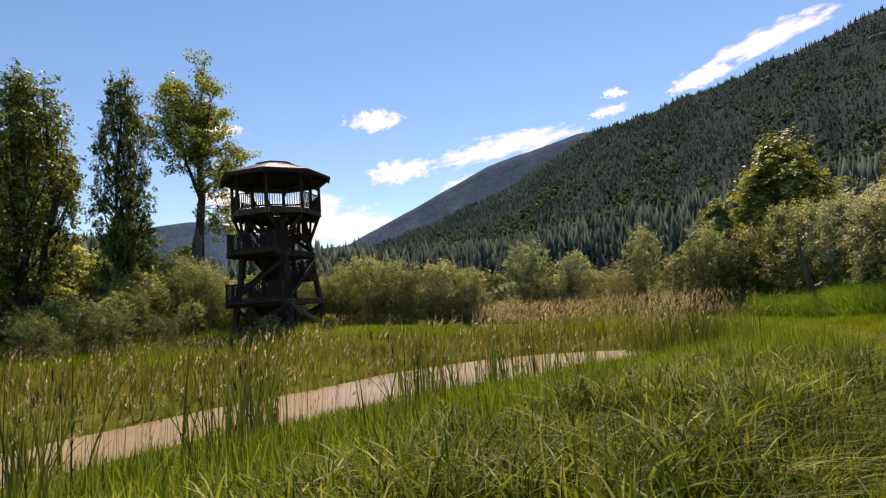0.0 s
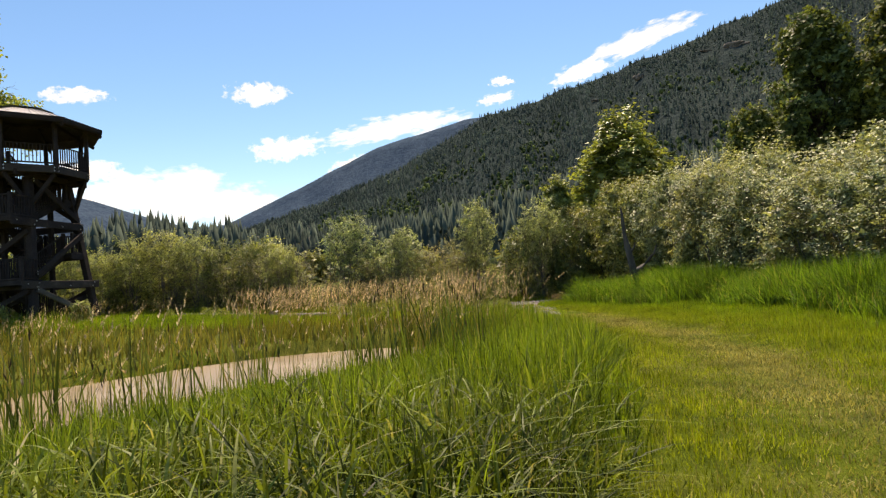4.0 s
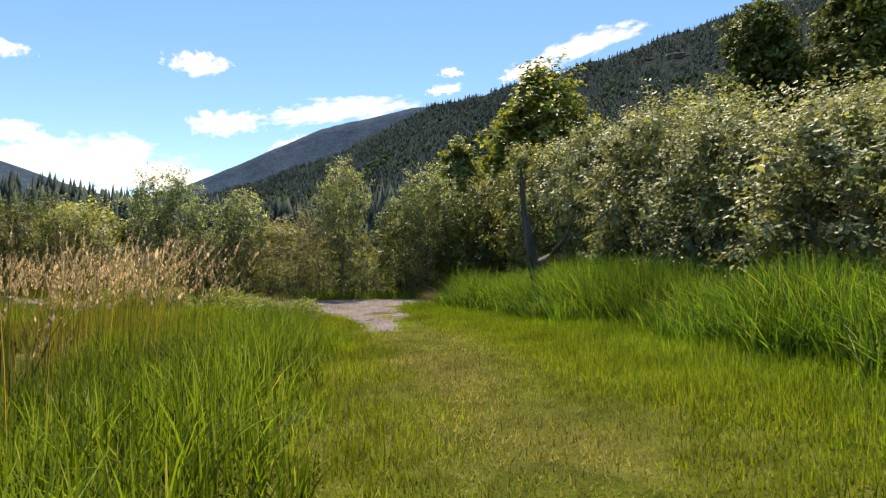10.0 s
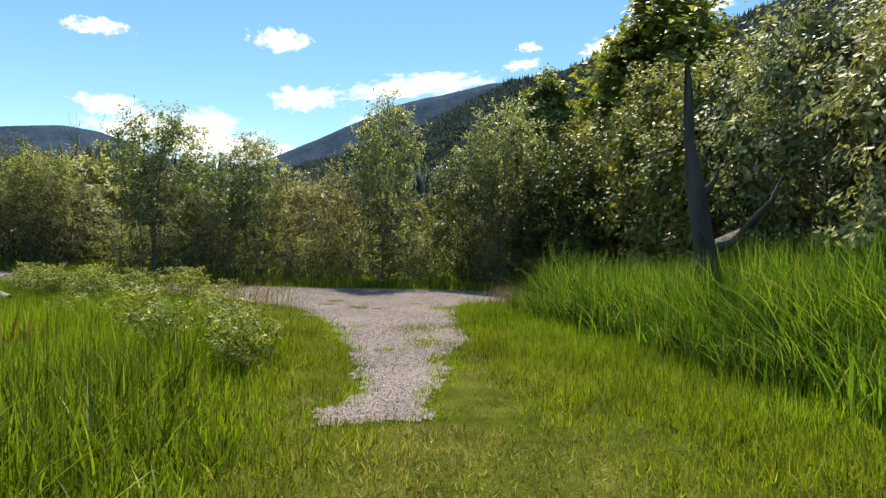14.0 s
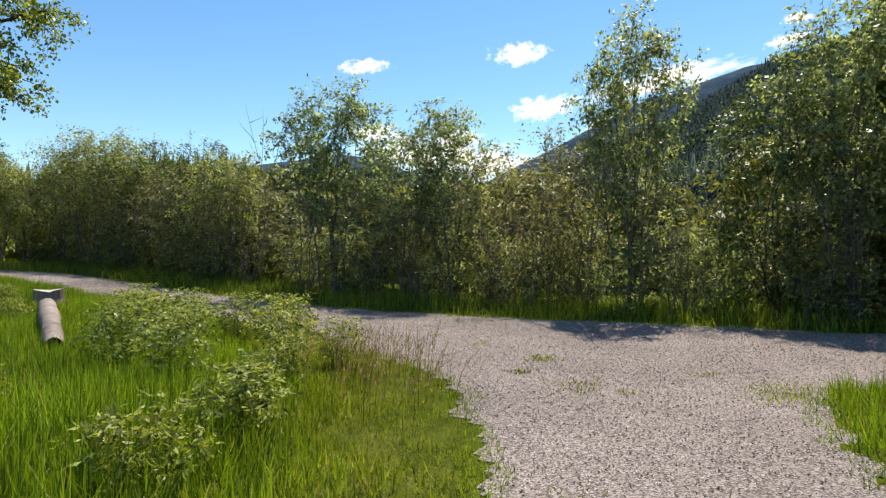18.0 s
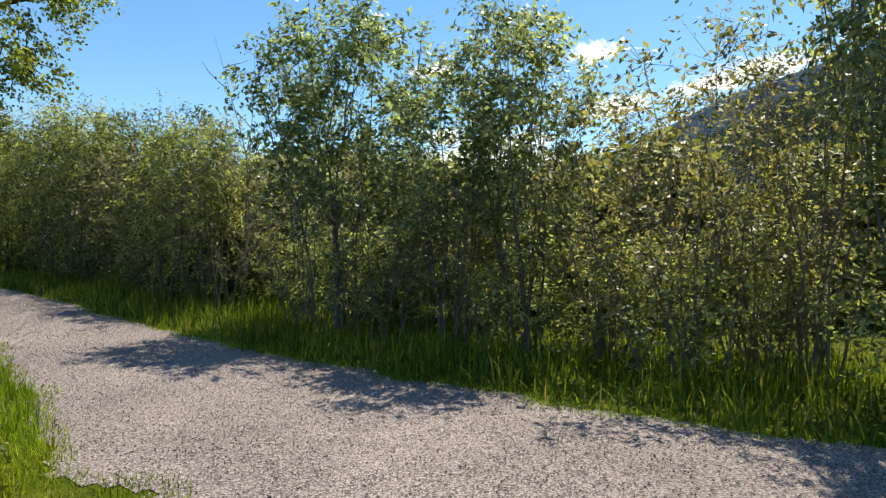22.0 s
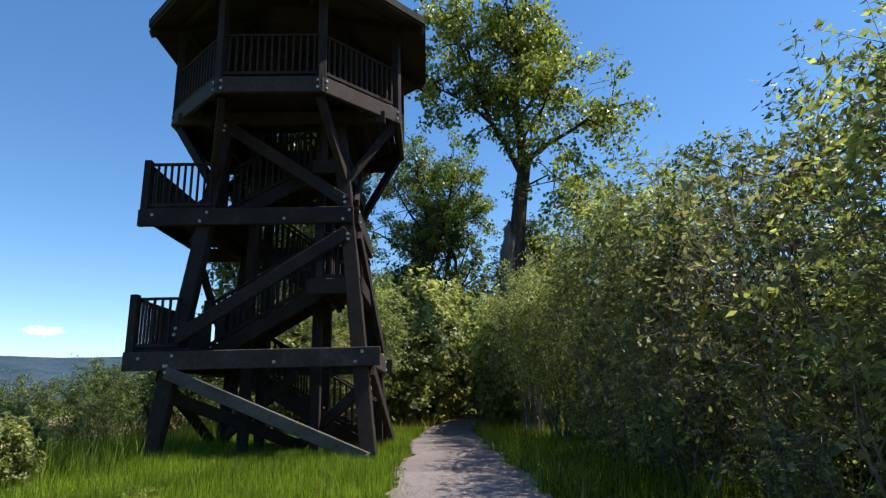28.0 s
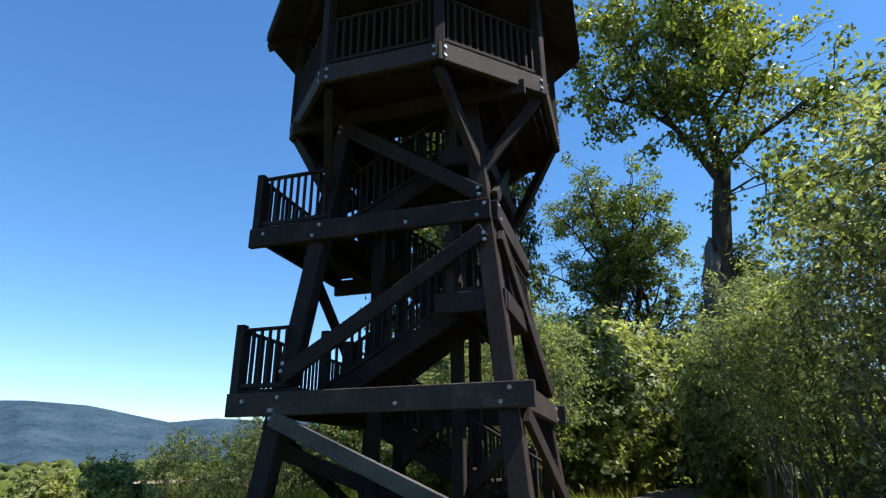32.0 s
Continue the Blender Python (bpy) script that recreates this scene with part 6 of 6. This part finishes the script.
# ragged low grass along the gravel's edges
def creeping(x, y):
    here, ragged = on_gravel(x, y, 0.16), 0.1 + 0.12 * tuft(x, y, 0.7)
    return (here != on_gravel(x + ragged, y, 0.16)) | (here != on_gravel(x - ragged, y, 0.16)) | (here != on_gravel(x, y + ragged, 0.16)) | (here != on_gravel(x, y - ragged, 0.16))


x, y = scatter(rng, 700000, (-16, 8, 24, 37), creeping)
blades("edge_grass", x, y, rng.uniform(0.03, 0.11, len(x)), 0.008, grass_mid, rng, 0.55, 0.6, 2, "low ragged grass creeping over the edge of the gravel")

# weeds that have come up through the gravel
px, py_ = [], []
for cx, cy, r, n in [(3.72, 32.7, 0.22, 160), (4.5, 31.68, 0.3, 170), (6.05, 32.35, 0.4, 380), (6.18, 29.0, 0.5, 700), (6.45, 27.95, 0.36, 480), (5.2, 29.2, 0.24, 70), (6.1, 27.4, 0.1, 70), (6.72, 26.9, 0.16, 130), (3.82, 31.9, 0.14, 80),
                     (1.68, 33.67, 0.15, 50), (4.9, 31.68, 0.15, 40), (5.4, 32.86, 0.16, 40), (2.6, 33.38, 0.26, 60), (3.4, 31.2, 0.3, 90), (6.9, 31.2, 0.25, 90), (-6.4, 34.9, 0.2, 30)]:
    px.append(rng.normal(cx, r * 0.42, 4 * n)), py_.append(rng.normal(cy, r * 0.62, 4 * n))
x, y = np.concatenate(px), np.concatenate(py_)
blades("gravel_weeds", x, y, rng.uniform(0.02, 0.085, len(x)), 0.013, grass_short, rng, 0.5, 0.6, 2, "green weed tufts growing through the gravel")

# loose gravel stones
def stones(name, n, box, size, label):
    x, y = scatter(rng, n, box, lambda x, y: on_gravel(x, y, 0.1))
    n = len(x)
    base = np.array([(1, 0, 0), (-1, 0, 0), (0, 1, 0), (0, -1, 0), (0, 0, 1), (0, 0, -1)], float)
    f = np.array([(0, 2, 4), (2, 1, 4), (1, 3, 4), (3, 0, 4), (2, 0, 5), (1, 2, 5), (3, 1, 5), (0, 3, 5)])
    s = size * rng.uniform(0.5, 1.3, (n, 1, 1)) * rng.uniform(0.6, 1.3, (n, 6, 1))
    t = rng.uniform(0, 6.28, n)
    c, d = np.cos(t)[:, None], np.sin(t)[:, None]
    v = base[None] * s
    v = np.stack([v[..., 0] * c - v[..., 1] * d, v[..., 0] * d + v[..., 1] * c, v[..., 2] * 0.7], -1) + np.stack([x, y, height(x, y) + 0.017], 1)[:, None]
    faces = (f[None] + (np.arange(n) * 6)[:, None, None]).reshape(-1, 3)
    return tagged(new(name, mesh_from(name, v.reshape(-1, 3), faces, [pebble])), label, "gravel", kind="stuff")


pebble = foliage("pebble", (0.13, 0.11, 0.105), (0.47, 0.42, 0.405), 0.0, 0.85, 0.7, deep=0.7)
stones("gravel_stones", 150000, (-14, 8, 24.5, 37), 0.0075, "loose pinkish-grey gravel stones")

x = np.concatenate([rng.normal(-6.5, 0.42, 700), rng.normal(-8.5, 0.35, 500), rng.uniform(-6.0, -1.7, 900)])
y = np.concatenate([rng.normal(32.36, 0.42, 700), rng.normal(31.95, 0.35, 500), np.zeros(900)])
y[1200:] = 30.2 + (x[1200:] + 1.7) / -4.3 * 1.9 + rng.choice((-0.24, 0.24), 900) + rng.normal(0, 0.08, 900)
away = np.hypot(x + 6.5, y - 32.36) > 0.27
x, y = x[away], y[away]
blades("stump_grass", x, y, rng.uniform(0.12, 0.28, len(x)), 0.012, grass_mid, rng, 0.45, 0.6, 2, "rank green grass round the stumps and the log")

# ---- herbs, dead wood and small things ----
dice = random.Random(9)
for x, y, t in [(4.75, 26.5, 0.95), (5.0, 25.8, 0.8), (4.3, 26.9, 0.85), (4.0, 26.2, 0.8), (1.2, 28.3, 0.7), (0.2, 29.9, 0.95), (1.2, 29.9, 0.9), (1.3, 31.2, 1.0), (0.6, 31.7, 0.95), (-0.6, 32.1, 0.85), (-1.0, 31.5, 0.95),
                (-1.9, 32.3, 0.85), (-2.0, 31.4, 1.0), (-2.9, 31.9, 0.95), (-1.6, 31.1, 0.95), (2.0, 30.5, 0.62), (2.5, 29.7, 0.6), (-3.4, 32.4, 0.9), (-2.4, 28.9, 0.95), (-1.2, 28.5, 0.9), (-0.4, 30.8, 1.0), (1.9, 31.4, 0.7), (-8.6, 31.2, 0.75), (-9.0, 30.6, 0.8),
                (-7.2, 31.9, 0.62), (-7.5, 31.3, 0.7), (-5.2, 31.2, 0.6), (-7.9, 32.2, 0.4), (-11.5, 31.6, 0.6), (2.9, 29.2, 0.75), (3.4, 28.2, 0.8), (3.0, 27.2, 0.85)]:
    plant(dice.choice(("herb_a", "herb_b")), x, y, t, dice.uniform(0, 360), t * dice.uniform(0.95, 1.3), group="leafy herbs beside the path")


snag_bark = plain("charred_snag_bark", [(0.3, (0.04, 0.034, 0.03)), (0.7, (0.13, 0.115, 0.1))], 2.5, 0.85, 0.8, 0.03, 18.0, (1, 1, 0.15))


def snag():
    rng = np.random.default_rng(61)
    root = tagged(new("dead_tree"), "weathered grey dead tree snag with a broken top", "dead tree")
    lean = [Vector(p) for p in ((0.1, 0, -0.4), (0.08, 0, 0.3), (0.05, 0, 0.9), (0.0, 0.03, 1.5), (-0.1, 0.05, 2.1), (-0.18, 0.03, 2.7), (-0.22, 0.02, 3.2), (-0.25, 0.0, 3.75))]
    v, f = tube([lean], [[0.27, 0.2, 0.16, 0.135, 0.1, 0.08, 0.055, 0.015]], 9)
    v = [p + Vector(rng.normal(0, 0.018, 3)) for p in v]
    part("trunk", mesh_from("trunk", v, f, [snag_bark], True), None, root)
    limb = [Vector(p) for p in ((0.02, 0, 1.15), (0.3, -0.05, 1.3), (0.6, -0.06, 1.55), (0.85, -0.02, 1.85), (1.0, 0.0, 2.2))]
    v, f = tube([limb], [[0.1, 0.085, 0.07, 0.05, 0.015]], 7)
    part("limb", mesh_from("limb", [p + Vector(rng.normal(0, 0.012, 3)) for p in v], f, [snag_bark], True), None, root)
    for pts, rad in (([(0.02, 0.0, 1.0), (-0.1, -0.15, 1.25), (-0.12, -0.25, 1.4)], [0.09, 0.07, 0.02]), ([(-0.04, 0.03, 1.9), (0.12, -0.1, 2.15), (0.15, -0.12, 2.3)], [0.05, 0.035, 0.01])):
        v, f = tube([[Vector(p) for p in pts]], [rad], 6)
        part("stub", mesh_from("stub", v, f, [snag_bark], True), None, root)
    root.location, root.scale = (10.2, 29.4, ground_z(10.2, 29.4)), (1.05, 1.05, 1.02)


snag()


stump_bark = plain("reddish_stump_bark", [(0.3, (0.14, 0.085, 0.07)), (0.7, (0.34, 0.24, 0.21))], 6.0, 0.9, 0.9, 0.03, 22.0, (1, 1, 0.3))


def stump(x, y, r, tall, seed, label):
    rng = np.random.default_rng(seed)
    root = tagged(new("tree_stump"), label, "stump", "cut stumps")
    n = 16
    wob = [1 + 0.1 * math.sin(3 * a) + rng.uniform(-0.1, 0.1) for a in np.linspace(0, 6.28, n, endpoint=False)]
    bm = bmesh.new()
    rings = []
    for k, (z, s) in enumerate(((-0.1, 1.3), (0.05, 1.15), (tall * 0.5, 1.02), (tall, 1.0))):
        rings.append([bm.verts.new((math.cos(i * 2 * math.pi / n) * r * s * wob[i], math.sin(i * 2 * math.pi / n) * r * s * wob[i], z + (0.03 * math.sin(i * 0.7) if k == 3 else 0))) for i in range(n)])
    for a, b in zip(rings, rings[1:]):
        for i in range(n):
            bm.faces.new((a[i], a[(i + 1) % n], b[(i + 1) % n], b[i]))
    part("bark", bm, stump_bark, root)
    bm = bmesh.new()
    top = [bm.verts.new((math.cos(i * 2 * math.pi / n) * r * 0.97 * wob[i], math.sin(i * 2 * math.pi / n) * r * 0.97 * wob[i], tall + 0.03 * math.sin(i * 0.7) + 0.004)) for i in range(n)]
    mid = bm.verts.new((0.02, 0.01, tall + 0.012))
    for i in range(n):
        bm.faces.new((top[i], top[(i + 1) % n], mid))
    part("cut_face", bm, cut_wood, root, "pale sawn top of the stump")
    root.location = (x, y, ground_z(x, y))


stump(-6.5, 32.36, 0.24, 0.3, 3, "sawn-off tree stump with a pale cut face in the grass")
stump(-8.5, 31.95, 0.15, 0.12, 4, "small dark weathered stump in the grass")


def fallen_log():
    rng = np.random.default_rng(71)
    root = tagged(new("fallen_log"), "barkless pale fallen log lying in the grass", "log")
    a, b = Vector((-1.7, 30.2, 0.1)), Vector((-6.0, 32.1, 0.27))
    pts = [a.lerp(b, s) + Vector((0, 0, 0.03 * math.sin(s * 5))) for s in np.linspace(0, 1, 9)]
    v, f = tube([pts], [[0.1, 0.12, 0.13, 0.135, 0.14, 0.145, 0.15, 0.15, 0.15]], 12)
    part("log", mesh_from("log", [p + Vector(rng.normal(0, 0.008, 3)) for p in v], f, [log_wood], True), None, root)
    bm = disc(pts[-1] + (b - a).normalized() * 0.01, (b - a).normalized(), 0.145, 0.03, sides=14)
    part("cut_end", bm, timber_grey, root, "dark sawn end of the log")


log_wood = plain("barkless_log", [(0.3, (0.12, 0.085, 0.07)), (0.7, (0.38, 0.31, 0.28))], 2.5, 0.8, 0.5, 0.02, 18.0)
fallen_log()


def bare_sapling(x, y, seed, tall):
    """Leafless dead stems that stand up out of the thicket."""
    rng = np.random.default_rng(seed)
    paths, radii = [], []
    for _ in range(3):
        a = rng.uniform(0, 6.28)
        stem = bend(rng, (rng.normal(0, 0.2), rng.normal(0, 0.2), -0.1), (math.cos(a) * 0.2, math.sin(a) * 0.2, 1), tall * rng.uniform(0.85, 1.05), 10, 0.1, 0.05)
        paths.append(stem), radii.append([0.02 * (1 - 0.88 * i / 10) for i in range(11)])
        for i in range(5, 10):
            b = rng.uniform(0, 6.28)
            paths.append(bend(rng, stem[i], (math.cos(b), math.sin(b), 0.9), rng.uniform(0.3, 0.9), 4, 0.25, 0.05)), radii.append([0.011, 0.009, 0.007, 0.005, 0.003])
    v, f = tube(paths, radii, 5)
    root = tagged(new("dead_sapling"), "leafless grey dead sapling rising out of the thicket", "dead tree", "dead saplings")
    part("trunk", mesh_from("dead_sapling", v, f, [bark_dead], True), None, root)
    root.location = (x, y, ground_z(x, y))


for x, y, s, t in ((-7.6, 38.4, 1, 5.3), (-6.0, 38.3, 2, 5.4), (-5.0, 38.0, 3, 4.6), (-8.6, 38.9, 4, 5.0), (-14.5, 39.0, 5, 4.6)):
    bare_sapling(x, y, s, t)



# gate posts at the foot of the tower's stairs
def gate_post(x, y, label_strip):
    root = tagged(new("gate_post"), "dark pointed timber post at the foot of the stairs", "post", "gate posts")
    bm = bmesh.new()
    bmesh.ops.create_cube(bm, size=1.0, matrix=Matrix.Translation((0, 0, 0.6)) @ Matrix.Diagonal((0.14, 0.14, 1.3, 1)))
    tip = bmesh.ops.extrude_face_region(bm, geom=[f for f in bm.faces if f.normal.z > 0.9])
    new_verts = [g for g in tip["geom"] if isinstance(g, bmesh.types.BMVert)]
    for v in new_verts:
        v.co = Vector((v.co.x * 0.15, v.co.y * 0.15, v.co.z + 0.07))
    part("post", bm, timber_worn, root)
    if label_strip:
        bm = bmesh.new()
        bmesh.ops.create_cube(bm, size=1.0, matrix=Matrix.Translation((0.073, 0.03, 1.05)) @ Matrix.Diagonal((0.006, 0.05, 0.2, 1)))
        part("label", bm, plain("white_label", [(0.3, (0.7, 0.7, 0.68)), (0.7, (0.85, 0.85, 0.83))], 8.0, 0.5, 0.05, 0.001), root, "small white paper label strip")
    root.location = (x, y, ground_z(x, y))


gate_post(-18.5, 33.06, False)
gate_post(-19.2, 33.1, True)
